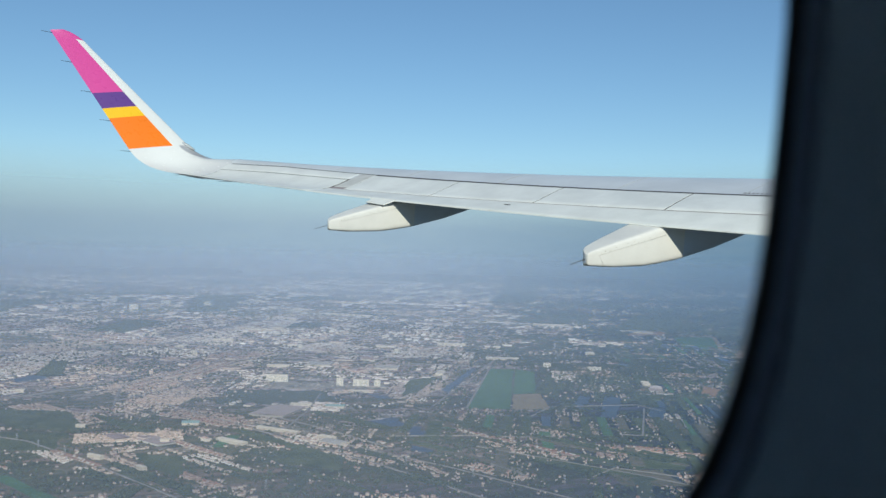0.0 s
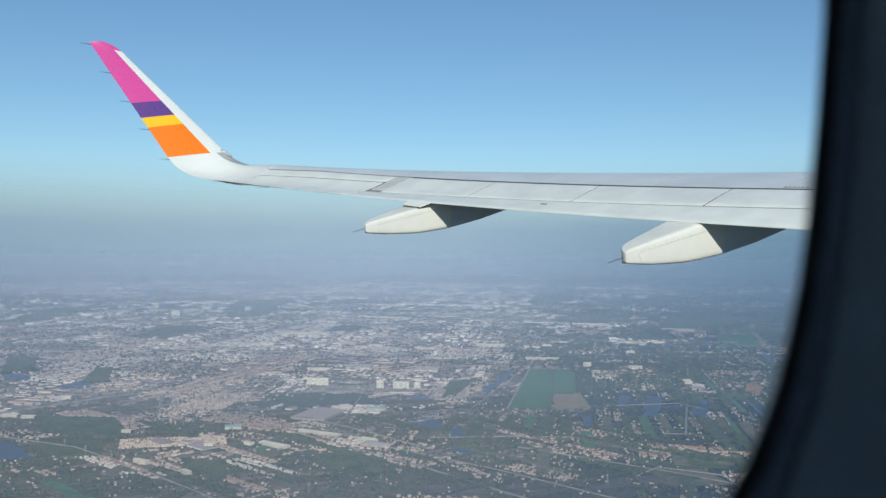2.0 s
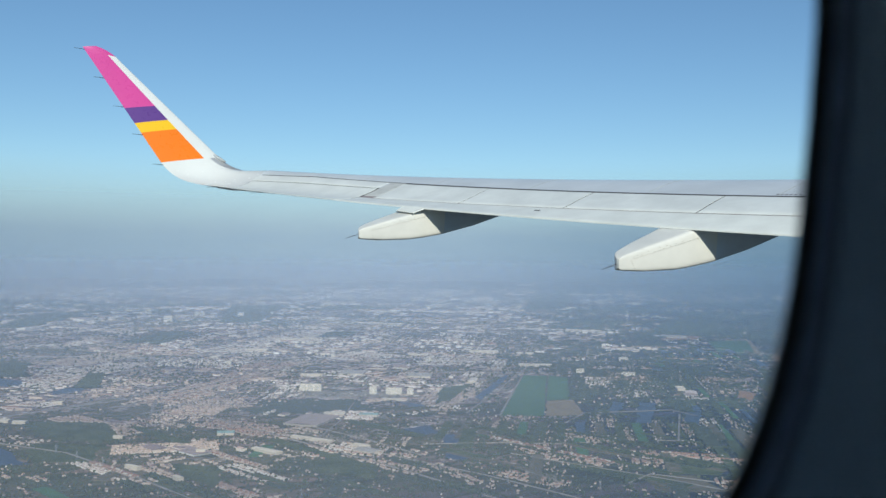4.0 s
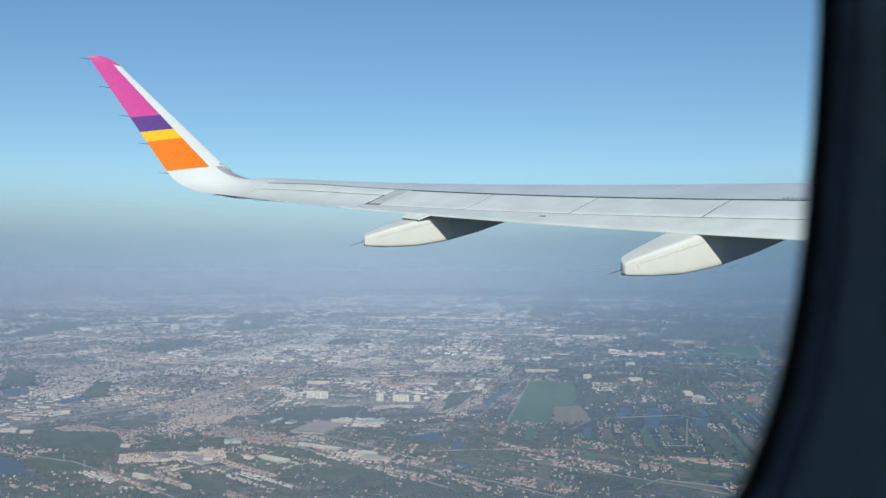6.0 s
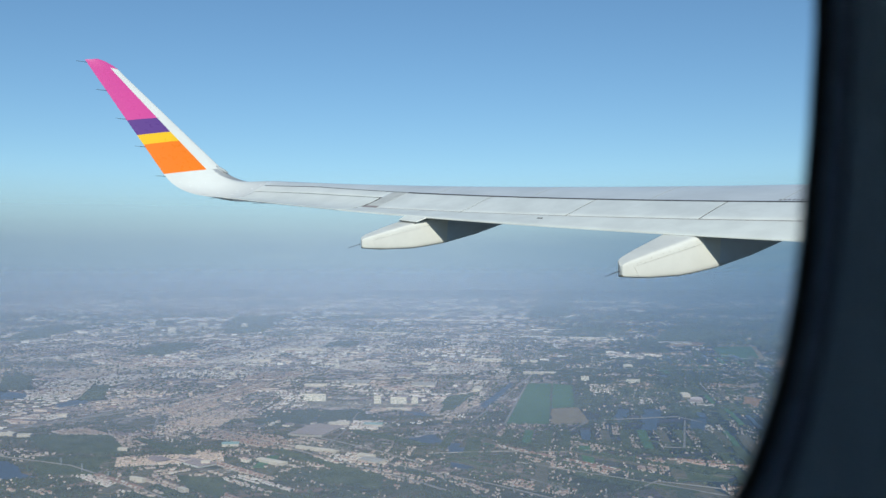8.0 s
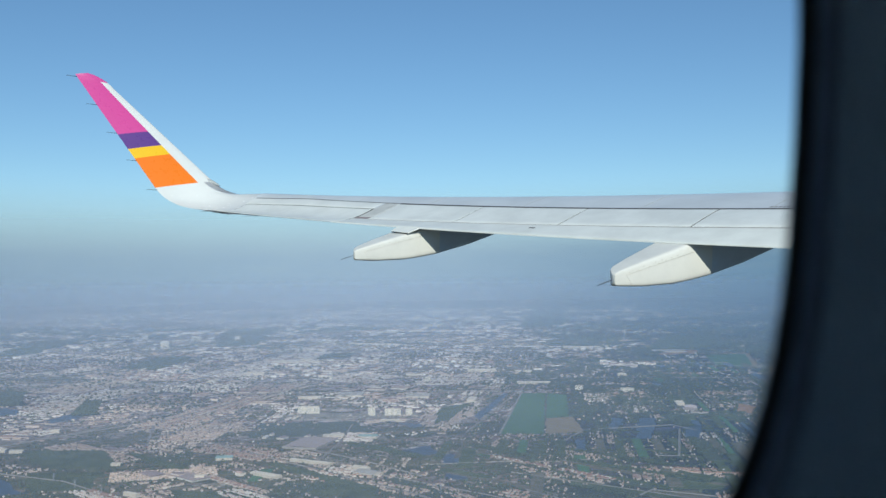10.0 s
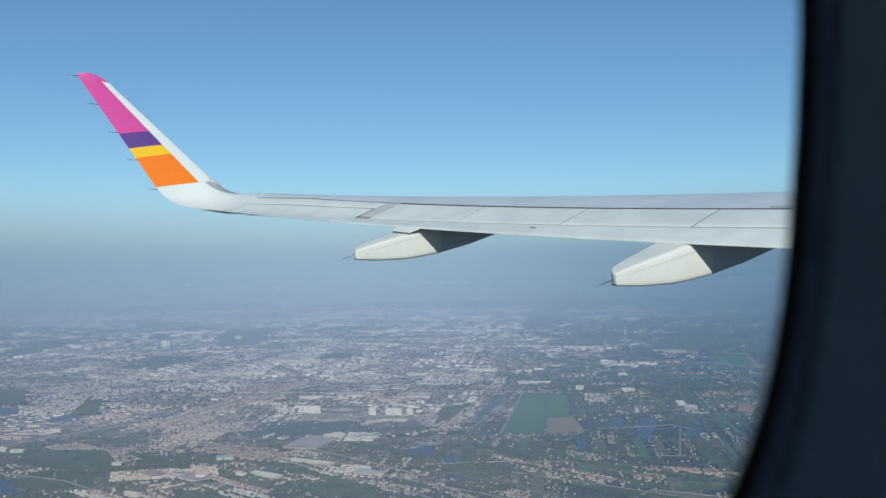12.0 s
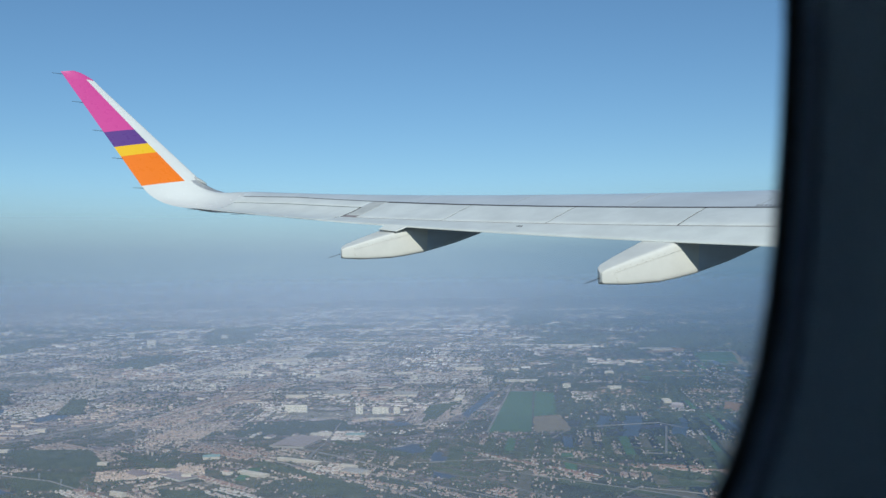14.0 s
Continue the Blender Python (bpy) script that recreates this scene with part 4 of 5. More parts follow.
def house_mesh(name, x, y, l, w, h, ridge, angle, walls, roof):
    """Gabled or flat houses: eight wall corners, a ridge of two points doubled to keep all faces four-sided."""
    n = len(x)
    unit = np.array([(-1, -1, 0), (1, -1, 0), (1, 1, 0), (-1, 1, 0), (-1, -1, 1), (1, -1, 1), (1, 1, 1), (-1, 1, 1), (-1, 0, 2), (1, 0, 2)], float)
    v = np.repeat(unit[None], n, 0)
    ux, uy, uz = v[..., 0] * l[:, None] / 2, v[..., 1] * w[:, None] / 2, v[..., 2]
    top = uz > 0.5
    over = np.where(top, 1.06, 1.0)
    ux, uy = ux * over, uy * over
    z = np.where(uz > 1.5, (h + ridge)[:, None], np.where(top, h[:, None], 0.0))
    c, s = np.cos(angle)[:, None], np.sin(angle)[:, None]
    z = z + rise(np.hypot(x, y))[:, None]
    verts = np.stack([x[:, None] + ux * c - uy * s, y[:, None] + ux * s + uy * c, z], -1).reshape(-1, 3)
    q = np.array([(0, 1, 5, 4), (1, 2, 6, 5), (2, 3, 7, 6), (3, 0, 4, 7), (4, 5, 9, 8), (6, 7, 8, 9)])
    quads = (q[None] + 10 * np.arange(n)[:, None, None]).reshape(-1, 4)
    me = from_arrays(name, verts, quads, [walls, roof], np.tile([0, 0, 0, 0, 1, 1], n))
    return me


PHI = (1 + 5 ** 0.5) / 2
ICO = np.array([(-1, PHI, 0), (1, PHI, 0), (-1, -PHI, 0), (1, -PHI, 0), (0, -1, PHI), (0, 1, PHI), (0, -1, -PHI), (0, 1, -PHI), (PHI, 0, -1), (PHI, 0, 1), (-PHI, 0, -1), (-PHI, 0, 1)]) / 1.902
ICO_F = np.array([(0, 11, 5), (0, 5, 1), (0, 1, 7), (0, 7, 10), (0, 10, 11), (1, 5, 9), (5, 11, 4), (11, 10, 2), (10, 7, 6), (7, 1, 8), (3, 9, 4), (3, 4, 2), (3, 2, 6), (3, 6, 8), (3, 8, 9), (4, 9, 5), (2, 4, 11), (6, 2, 10), (8, 6, 7), (9, 8, 1)])


def tree_mesh(name, x, y, r, h):
    n = len(x)
    jig = 1 + rng.uniform(-0.35, 0.35, (n, 12, 1))
    v = ICO[None] * jig * np.stack([r, r * rng.uniform(0.7, 1.3, n), h * 0.5], -1)[:, None, :]
    v[..., 0] += x[:, None]
    v[..., 1] += y[:, None]
    v[..., 2] += h[:, None] * 0.45 + rise(np.hypot(x, y))[:, None]
    faces = (ICO_F[None] + 12 * np.arange(n)[:, None, None]).reshape(-1, 3)
    return from_arrays(name, v.reshape(-1, 3), faces, [LEAVES], np.zeros(len(faces), int))


# districts: place, main direction, sort
DIST = []


def sow(count, d0, d1, a0, a1, radius, table, angles):
    for _ in range(count):
        d = math.sqrt(rng.uniform(d0 * d0, d1 * d1))
        a = radians(rng.uniform(a0, a1))
        kinds, weights = zip(*table)
        DIST.append((d * math.sin(a), d * math.cos(a), radians(angles[int(rng.integers(len(angles)))] + rng.normal(0, 4)),
                     str(rng.choice(kinds, p=np.array(weights) / sum(weights))), radius, d))


NEAR_A = [("meadow", .34), ("hamlet", .26), ("rows_grey", .13), ("rows_beige", .06), ("rows_red", .11), ("sheds", .10)]
NEAR_B = [("meadow", .76), ("hamlet", .16), ("rows_red", .05), ("rows_grey", .03)]
MID_A = [("dense_grey", .24), ("dense_white", .26), ("dense_red", .12), ("dense_beige", .08), ("sheds", .16), ("meadow", .16)]
MID_B = [("meadow", .26), ("wood", .22), ("hamlet", .30), ("dense_grey", .10), ("dense_red", .06), ("sheds", .06)]
FAR_A = [("far_white", .30), ("far_grey", .22), ("sheds_far", .26), ("wood", .22)]
sow(150, 400, 900, -6, 22, 30, NEAR_A, (-75, -75, -75, 15))
sow(170, 400, 900, 22, 60, 30, NEAR_B, (-77, 54, 54, -36))
MID_C = [("dense_white", .05), ("dense_grey", .14), ("dense_red", .09), ("hamlet", .24), ("sheds", .06), ("meadow", .24), ("wood", .18)]
FAR_C = [("far_white", .22), ("far_grey", .26), ("sheds_far", .16), ("wood", .36)]
sow(120, 900, 1500, -6, 33, 62, MID_A, (52, 54, -36, -37, -36))
sow(36, 960, 1500, 33, 42, 50, MID_C, (53, 53, -36))
sow(110, 900, 1500, 36, 60, 46, MID_B, (54, 54, -36, -72))
sow(160, 1500, 2700, -6, 36, 90, MID_A, (52, -36, 54, -38, -37))
sow(110, 1500, 2700, 35, 60, 80, MID_C, (54, -36, -45))
sow(40, 1300, 2200, 16, 34, 55, [("sheds", .6), ("dense_white", .4)], (54, 52, -36))
sow(220, 2700, 4950, -6, 38, 140, FAR_A, (57, -40, -38, -52, -30))
sow(100, 2700, 4950, 37, 60, 150, FAR_C, (54, -36, -45))
SEEDS = np.array([(d[0], d[1]) for d in DIST])
SEED_R = np.array([d[4] for d in DIST])

houses = {k: [] for k in ROOFS}
trees = []
# parts of the plain kept free of houses: centre and radius
FREE = np.array([(20, 790, 52), (605, 900, 60), (560, 800, 60), (660, 980, 60), (420, 870, 40), (360, 900, 48), (330, 930, 40), (390, 735, 34), (105, 870, 36), (95, 775, 34), (640, 730, 36),
                 (178, 955, 28), (620, 980, 40), (420, 985, 60), (262, 630, 26), (490, 510, 26), (1290, 1250, 80)], float)


def outside(x, y, sorts=("wood", "rough", "clear")):
    """True where no open land of these sorts lies."""
    ok = np.ones(len(x), bool)
    for c, sort in OPEN_LAND:
        if sort not in sorts:
            continue
        turn = [np.sign((c[(i + 1) % 4][0] - c[i][0]) * (y - c[i][1]) - (c[(i + 1) % 4][1] - c[i][1]) * (x - c[i][0])) for i in range(4)]
        ok &= np.abs(sum(turn)) < 4
    for p, q, wide in LANES:
        dx, dy = q.x - p.x, q.y - p.y
        u = np.clip(((x - p.x) * dx + (y - p.y) * dy) / (dx * dx + dy * dy), 0, 1)
        ok &= (x - p.x - u * dx) ** 2 + (y - p.y - u * dy) ** 2 > wide * wide
    return ok


def clear_of(x, y, grow=1.0):
    ok = outside(x, y) if grow == 1.0 else outside(x, y, ("rough", "clear"))
    for fx, fy, fr in FREE:
        ok &= (x - fx) ** 2 + (y - fy) ** 2 > (fr * grow) ** 2
    return ok


def nearest(x, y):
    best, who = np.full(len(x), 1e18), np.zeros(len(x), int)
    for i, (sx, sy) in enumerate(SEEDS):
        d = ((x - sx) ** 2 + (y - sy) ** 2) / SEED_R[i] ** 2
        hit = d < best
        best[hit], who[hit] = d[hit], i
    return who


def grid(i, px, py, street, fill, jitter=0.12):
    """Places in rows along a district's direction, with a street after every few rows."""
    x0, y0, ang, _, r, _ = DIST[i]
    k, m = int(1.6 * r / px) + 1, int(1.6 * r / py) + 1
    gx, gy = np.meshgrid(np.arange(-k, k + 1), np.arange(-m, m + 1))
    lane = rng.random(gx.shape[0])[:, None] < 0.78
    keep = (gy % street != 0) & (gx % 11 != 5) & (rng.random(gx.shape) < fill) & lane
    gx, gy = gx[keep] * px, gy[keep] * py
    gx = gx + rng.normal(0, jitter * px, gx.shape)
    gy = gy + rng.normal(0, jitter * 0.6 * py, gy.shape)
    c, s = math.cos(ang), math.sin(ang)
    return x0 + gx * c - gy * s, y0 + gx * s + gy * c


jobs = []
for i, (x0, y0, ang, sort, r, d) in enumerate(DIST):
    if sort == "hamlet":
        x, y = grid(i, 4.2, 7.5, 2, 0.36, 0.35)
        pal, size = ("grey", "red", "grey", "red", "beige")[i % 5], (1.5, 1.2, 0.65, 0.5)
    elif sort.startswith("rows"):
        x, y = grid(i, 1.7, 5.0, 3, 0.85, 0.05)
        pal, size = sort[5:], (1.5, 2.0, 1.1, 0.5)
    elif sort.startswith("dense") and i % 5 < 3:
        g = 1.0 if d < 1500 else 1.3
        x, y = grid(i, 8.6 * g, 4.4 * g, 4, 0.80, 0.12)
        pal, size = sort[6:], (7.4 * g, 2.4 * g, 0.75 * g, 0.5)
    elif sort.startswith("dense"):
        g = 1.0 if d < 1500 else 1.35
        x, y = grid(i, 2.5 * g, 3.3 * g, 4, 0.74, 0.10)
        pal, size = sort[6:], (2.1 * g, 1.7 * g, 0.95 * g, 0.45)
    elif sort.startswith("far"):
        x, y = grid(i, 9, 9, 4, 0.50, 0.25)
        pal, size = sort[4:], (6.0, 3.6, 1.5, 0.5)
    elif sort.startswith("sheds"):
        g = 1.3 if sort.endswith("far") else 0.75 if d < 1500 else 1.0
        x, y = grid(i, 17 * g, 13 * g, 5, 0.55, 0.12)
        pal, size = "white" if i % 3 else "grey", (13 * g, 7.5 * g, 2.2 * min(g, 1.5), 0.8)
    else:
        continue
    jobs.append((i, pal, x, y, size, ang))
for i, pal, x, y, size, ang in jobs:
    ok = clear_of(x, y)
    x, y = x[ok], y[ok]
    ok = nearest(x, y) == i
    x, y = x[ok], y[ok]
    n = len(x)
    if not n:
        continue
    sc = rng.lognormal(0, 0.55 if size[0] > 8 else 0.30, n)
    thin = rng.random(n) < np.clip(0.42 + 2.2 * np.array([noise.noise(Vector(((a * 0.59 + b_ * 0.81) / 150, (b_ * 0.59 - a * 0.81) / 60, 0))) for a, b_ in zip(x, y)]), 0.06, 1)
    x, y, sc, n = x[thin], y[thin], sc[thin], int(thin.sum())
    if not n:
        continue
    turn = np.where(rng.random(n) < 0.16, math.pi / 2, 0) + ang + rng.normal(0, 0.05, n)
    houses[pal].append((x, y, size[0] * sc, size[1] * sc * rng.uniform(0.8, 1.2, n), size[2] * rng.uniform(0.7, 1.5, n), size[3] * rng.uniform(0.3, 1.1, n), turn))
    m = max(1, int(n * 0.32))
    pick = rng.integers(0, n, m)
    far = DIST[i][5] / 900
    trees.append((x[pick] + rng.normal(0, size[0] * 0.8, m), y[pick] + rng.normal(0, size[0] * 0.8, m), rng.uniform(0.7, 1.4, m) * max(1, far * 0.8), rng.uniform(1.2, 2.4, m) * max(1, far * 0.7)))


# estates that stand out: centre, half length, half width, direction, roofs, pitches
def loose(n, size):
    """Large sheds differ in size more than houses do."""
    return rng.lognormal(0, 0.4, n) if size > 6 else 1.0


def estate(x0, y0, hl, hw, angle, pal, px, py, street, size, fill=0.93):
    ang = radians(angle)
    px, py, size = px * 0.72, py * 0.72, [v * 0.72 for v in size]
    gx, gy = np.meshgrid(np.arange(-hl, hl, px), np.arange(-hw, hw, py))
    row = np.arange(gx.shape[0])[:, None] % street != street - 1
    keep = row & (rng.random(gx.shape) < fill)
    gx, gy = gx[keep], gy[keep]
    n = len(gx)
    gx, gy = gx + rng.normal(0, 0.13 * px, n), gy + rng.normal(0, 0.07 * py, n)
    c, s = math.cos(ang), math.sin(ang)
    x, y = x0 + gx * c - gy * s, y0 + gx * s + gy * c
    ok = outside(x, y)
    x, y, n = x[ok], y[ok], int(ok.sum())
    houses[pal].append((x, y, size[0] * rng.uniform(0.85, 1.1, n) * loose(n, size[0]), size[1] * rng.uniform(0.85, 1.1, n) * loose(n, size[0]),
                        size[2] * rng.uniform(0.8, 1.2, n), min(size[2], 2.5) * rng.uniform(0.2, 0.6, n), ang + rng.normal(0, 0.02, n)))


estate(163, 757, 40, 17, -12, "beige", 2.9, 3.1, 4, (2.4, 2.5, 1.5))
estate(128, 885, 62, 15, -72, "grey", 2.6, 2.9, 4, (2.0, 2.2, 1.2))
estate(232, 930, 24, 24, -35, "beige", 3.0, 3.4, 4, (2.4, 2.4, 1.4))
estate(360, 842, 22, 24, -33, "white", 4.6, 4.4, 4, (3.8, 3.4, 1.4))
estate(134, 668, 26, 7, -75, "beige", 2.6, 3.4, 4, (2.2, 2.6, 1.4))
estate(202, 690, 40, 3.4, -75, "beige", 2.4, 3.4, 9, (2.0, 2.4, 1.4))
estate(107, 690, 40, 4.5, -72, "white", 2.6, 4.4, 9, (2.1, 2.4, 1.4))
estate(172, 610, 34, 4, -75, "red", 2.4, 3.8, 9, (2.1, 2.5, 1.4))
estate(490, 560, 22, 13, 54, "red", 2.6, 3.6, 3, (2.0, 2.6, 1.5))
estate(520, 545, 44, 2.4, -45, "red", 2.4, 2.4, 9, (2.0, 2.2, 1.4))
estate(505, 925, 36, 20, 54, "beige", 3.6, 3.4, 4, (3.0, 2.5, 1.3))
estate(580, 985, 34, 8, 54, "white", 3.4, 3.4, 4, (2.7, 2.2, 1.3), 0.7)
estate(745, 950, 16, 40, -36, "white", 3.6, 3.6, 4, (2.6, 2.4, 1.6), 0.6)
estate(800, 960, 26, 30, -36, "red", 3.2, 3.4, 4, (2.4, 2.4, 1.4), 0.8)
estate(250, 800, 26, 16, -70, "red", 2.8, 3.2, 4, (2.3, 2.4, 1.3), 0.85)
estate(330, 1150, 60, 22, 57, "red", 3.0, 3.2, 4, (2.5, 2.4, 1.3), 0.85)
estate(390, 1250, 80, 22, 57, "grey", 3.0, 3.2, 4, (2.5, 2.4, 1.3), 0.85)
# long terraces between the railway and the town, house rows of the orchards
for x0, y0, hl, hw, turn, pal in ((358, 1173, 193, 15, 51, "beige"), (255, 1070, 105, 17, 47, "red"), (173, 1293, 134, 30, 55, "white"), (562, 1703, 250, 36, 52, "white"), (260, 967, 33, 30, -5, "beige"),
                                  (242, 832, 32, 20, -55, "red"), (505, 906, 70, 17, 45, "beige"), (88, 1034, 24, 20, 40, "white"), (224, 1490, 104, 40, 46, "beige"), (592, 1358, 57, 44, 22, "white"), (698, 1253, 70, 40, 53, "white")):
    estate(x0, y0, hl, hw, turn, pal, 4.6, 5.0, 4, (2.3, 4.6, 1.2), 0.82)
for x0, y0, hl, hw, turn, pal in ((418, 607, 23, 4, -82, "red"), (436, 568, 18, 4, -79, "red"), (473, 549, 20, 10, 54, "red"), (520, 539, 26, 6, -81, "red"), (634, 633, 52, 2, 52, "white"), (542, 657, 42, 3, 59, "grey"),
                                  (493, 651, 25, 10, -80, "grey"), (327, 578, 34, 6, -92, "grey"), (282, 697, 27, 12, 27, "white"), (296, 619, 30, 10, -67, "grey"), (198, 641, 33, 9, -75, "white"), (367, 541, 26, 9, -69, "red")):
    estate(x0, y0, hl, hw, turn, pal, 3.0, 3.4, 3, (2.3, 2.3, 1.4), 0.66)
# works and markets with wide pale roofs
for x0, y0, hl, hw, turn in ((693, 1719, 190, 90, 54), (1214, 1616, 90, 60, -38), (1102, 1291, 60, 40, -36), (560, 1480, 90, 40, 54), (330, 1640, 120, 50, 54), (820, 1500, 90, 50, 54)):
    estate(x0, y0, hl, hw, turn, "white", 24, 22, 5, (15, 9, 4.2), 0.34)
for x0, y0, hl, hw, turn in ((330, 2500, 420, 90, 54), (900, 2700, 500, 90, 52), (1500, 2500, 420, 100, 54), (300, 3300, 500, 120, 56), (1250, 3500, 600, 120, 54), (2000, 3000, 420, 120, -36), (2300, 3400, 500, 120, -36), (700, 4100, 600, 140, 58), (1900, 4000, 600, 140, 54)):
    estate(x0, y0, hl, hw, turn, "white", 64, 56, 5, (46, 24, 6), 0.30)

for x0, y0, hl, hw, turn, pal in ((640, 1085, 22, 12, 53, "white"), (700, 1120, 18, 16, 53, "red"), (760, 900, 22, 7, 53, "grey"), (720, 840, 26, 6, 53, "white"), (690, 780, 22, 5, 53, "red"),
                                (820, 1010, 14, 14, -36, "red"), (880, 1060, 26, 10, 53, "grey"), (640, 660, 24, 6, 53, "white"), (600, 640, 26, 5, 53, "red"), (900, 900, 24, 12, -36, "red"),
                                (980, 980, 30, 10, 53, "grey"), (560, 700, 22, 5, 53, "grey"), (1050, 1120, 34, 14, -36, "red"), (960, 1240, 40, 14, 53, "beige"), (1150, 1300, 44, 20, -36, "grey")):
    estate(x0, y0, hl, hw, turn, pal, 3.0, 3.3, 4, (2.3, 2.3, 1.3), 0.62)

# lanes of the market gardens: houses, hedges and narrow ponds along long straight ditches
ca, sa = math.cos(radians(53)), math.sin(radians(53))
v, wet_strips = -420.0, 0
while v < 300:
    u = -420 + rng.uniform(-60, 60)
    while u < 900:
        run, sort = rng.uniform(25, 120), rng.random()
        x0, y0 = 600 + u * ca - v * sa, 880 + u * sa + v * ca
        d, az = math.hypot(x0, y0), math.degrees(math.atan2(x0, y0))
        if 30 < az < 56 and 560 < d < 1750:
            if sort < 0.32:
                n = int(run / 1.7)
                uu, vv = u + np.arange(n) * 1.7 + rng.normal(0, 0.5, n), v + rng.choice([-1.6, 1.6, 3.4], n) + rng.normal(0, 0.6, n)
                x, y = 600 + uu * ca - vv * sa, 880 + uu * sa + vv * ca
                ok = clear_of(x, y) & (rng.random(n) < 0.55)
                x, y, n = x[ok], y[ok], int(ok.sum())
                houses[("grey", "red", "grey", "red")[int(rng.integers(4))]].append((x, y, rng.uniform(0.9, 2.4, n), rng.uniform(0.9, 1.5, n), rng.uniform(0.5, 1.1, n), rng.uniform(0.2, 0.6, n), radians(53) + rng.normal(0, 0.1, n)))
            if sort < 0.56:
                n = int(run / 2.6)
                uu, vv = u + rng.uniform(0, run, n), v + rng.normal(0, 1.6, n)
                x, y = 600 + uu * ca - vv * sa, 880 + uu * sa + vv * ca
                ok = clear_of(x, y, 0.85)
                trees.append((x[ok], y[ok], rng.uniform(0.5, 1.3, int(ok.sum())), rng.uniform(1.0, 2.2, int(ok.sum()))))
            elif wet_strips < 120 and clear_of(np.array([x0]), np.array([y0]))[0]:
                wet_strips += 1
                wide = rng.uniform(4, 14)
                c = [(600 + p * ca - q * sa, 880 + p * sa + q * ca) for p, q in ((u, v), (u + run, v), (u + run, v + wide), (u, v + wide))]
                sort = (WATER, PASTURE, DRY, PASTURE, MEADOW, MARSH, PASTURE, MARSH, WOOD)[wet_strips % 9]
                field("strip_field", "narrow strip of wet market garden", "field", sort, *c, ragged=1.5)
        u += run + rng.uniform(0, 12)
    v += rng.uniform(7, 17)

# lone houses, sheds and bushes strewn over all the open country, thicker along the lanes
def strewn(count, d0, d1, lean):
    """Places between two distances, gathered in ragged bands along the lie of the lanes."""
    d, a = np.sqrt(rng.uniform(d0 * d0, d1 * d1, count)), np.radians(rng.uniform(0, 53, count))
    x, y = d * np.sin(a), d * np.cos(a)
    c, s = math.cos(radians(lean)), math.sin(radians(lean))
    band = np.array([noise.noise(Vector(((p * c + q * s) / 70, (q * c - p * s) / 16, lean))) for p, q in zip(x, y)])
    keep = band + rng.normal(0, 0.12, count) > 0.10
    return x[keep], y[keep]


for count, d0, d1, lean, grow in ((2600, 450, 900, -75, 0.9), (3200, 520, 1250, 54, 0.9), (9000, 1000, 2200, -37, 1.3)):
    x, y = strewn(count, d0, d1, lean)
    ok = outside(x, y)
    x, y = x[ok], y[ok]
    sort = rng.integers(0, 5, len(x))
    for k, pal in enumerate(("grey", "red", "red", "grey", "grey")):
        p, q = x[sort == k], y[sort == k]
        n = len(p)
        houses[pal].append((p, q, rng.lognormal(0.36, 0.34, n) * grow, rng.uniform(0.8, 1.7, n) * grow, rng.uniform(0.5, 1.2, n) * grow, rng.uniform(0.2, 0.6, n), radians(lean) + rng.normal(0, 0.25, n)))
bushes = []
for count, d0, d1, lean, grow in ((34000, 450, 900, -76, 0.75), (26000, 520, 1250, 52, 0.9), (26000, 1100, 2400, -36, 1.6)):
    x, y = strewn(count, d0, d1, lean + 0.3)
    ok = outside(x, y, ("clear",))
    n = int(ok.sum())
    bushes.append((x[ok], y[ok], rng.lognormal(-0.1, 0.35, n) * grow, rng.uniform(0.7, 1.8, n) * grow))


def bush_mesh(name, x, y, r, h):
    """Low uneven crowns, six corners each."""
    n = len(x)
    unit = np.array([(1, 0, 0.35), (0, 1, 0.4), (-1, 0, 0.35), (0, -1, 0.4), (0, 0, 1), (0, 0, 0)], float)
    v = unit[None] * (1 + rng.uniform(-0.3, 0.3, (n, 6, 1))) * np.stack([r, r, h], -1)[:, None, :]
    v[..., 0] += x[:, None]
    v[..., 1] += y[:, None]
    faces = np.array([(0, 1, 4), (1, 2, 4), (2, 3, 4), (3, 0, 4), (1, 0, 5), (2, 1, 5), (3, 2, 5), (0, 3, 5)])
    faces = (faces[None] + 6 * np.arange(n)[:, None, None]).reshape(-1, 3)
    return from_arrays(name, v.reshape(-1, 3), faces, [LEAVES], np.zeros(len(faces), int))


cols = [np.concatenate(c) for c in zip(*bushes)]
tagged(new("bushes", bush_mesh("bushes", *cols)), "dark green bushes along lanes and ditches", "bushes", kind="stuff")

LABELS = {"red": "close rows of houses with terracotta tiled roofs", "beige": "close rows of houses with sandy beige roofs",
          "white": "scattered houses and sheds with pale roofs", "grey": "close rows of houses with grey roofs"}
for pal, sets in houses.items():
    cols = [np.concatenate(c) for c in zip(*sets)]
    tagged(new("houses", house_mesh("houses", *cols, PALE_WALLS if pal == "white" else WALLS, ROOFS[pal])), LABELS[pal], "houses", kind="stuff")

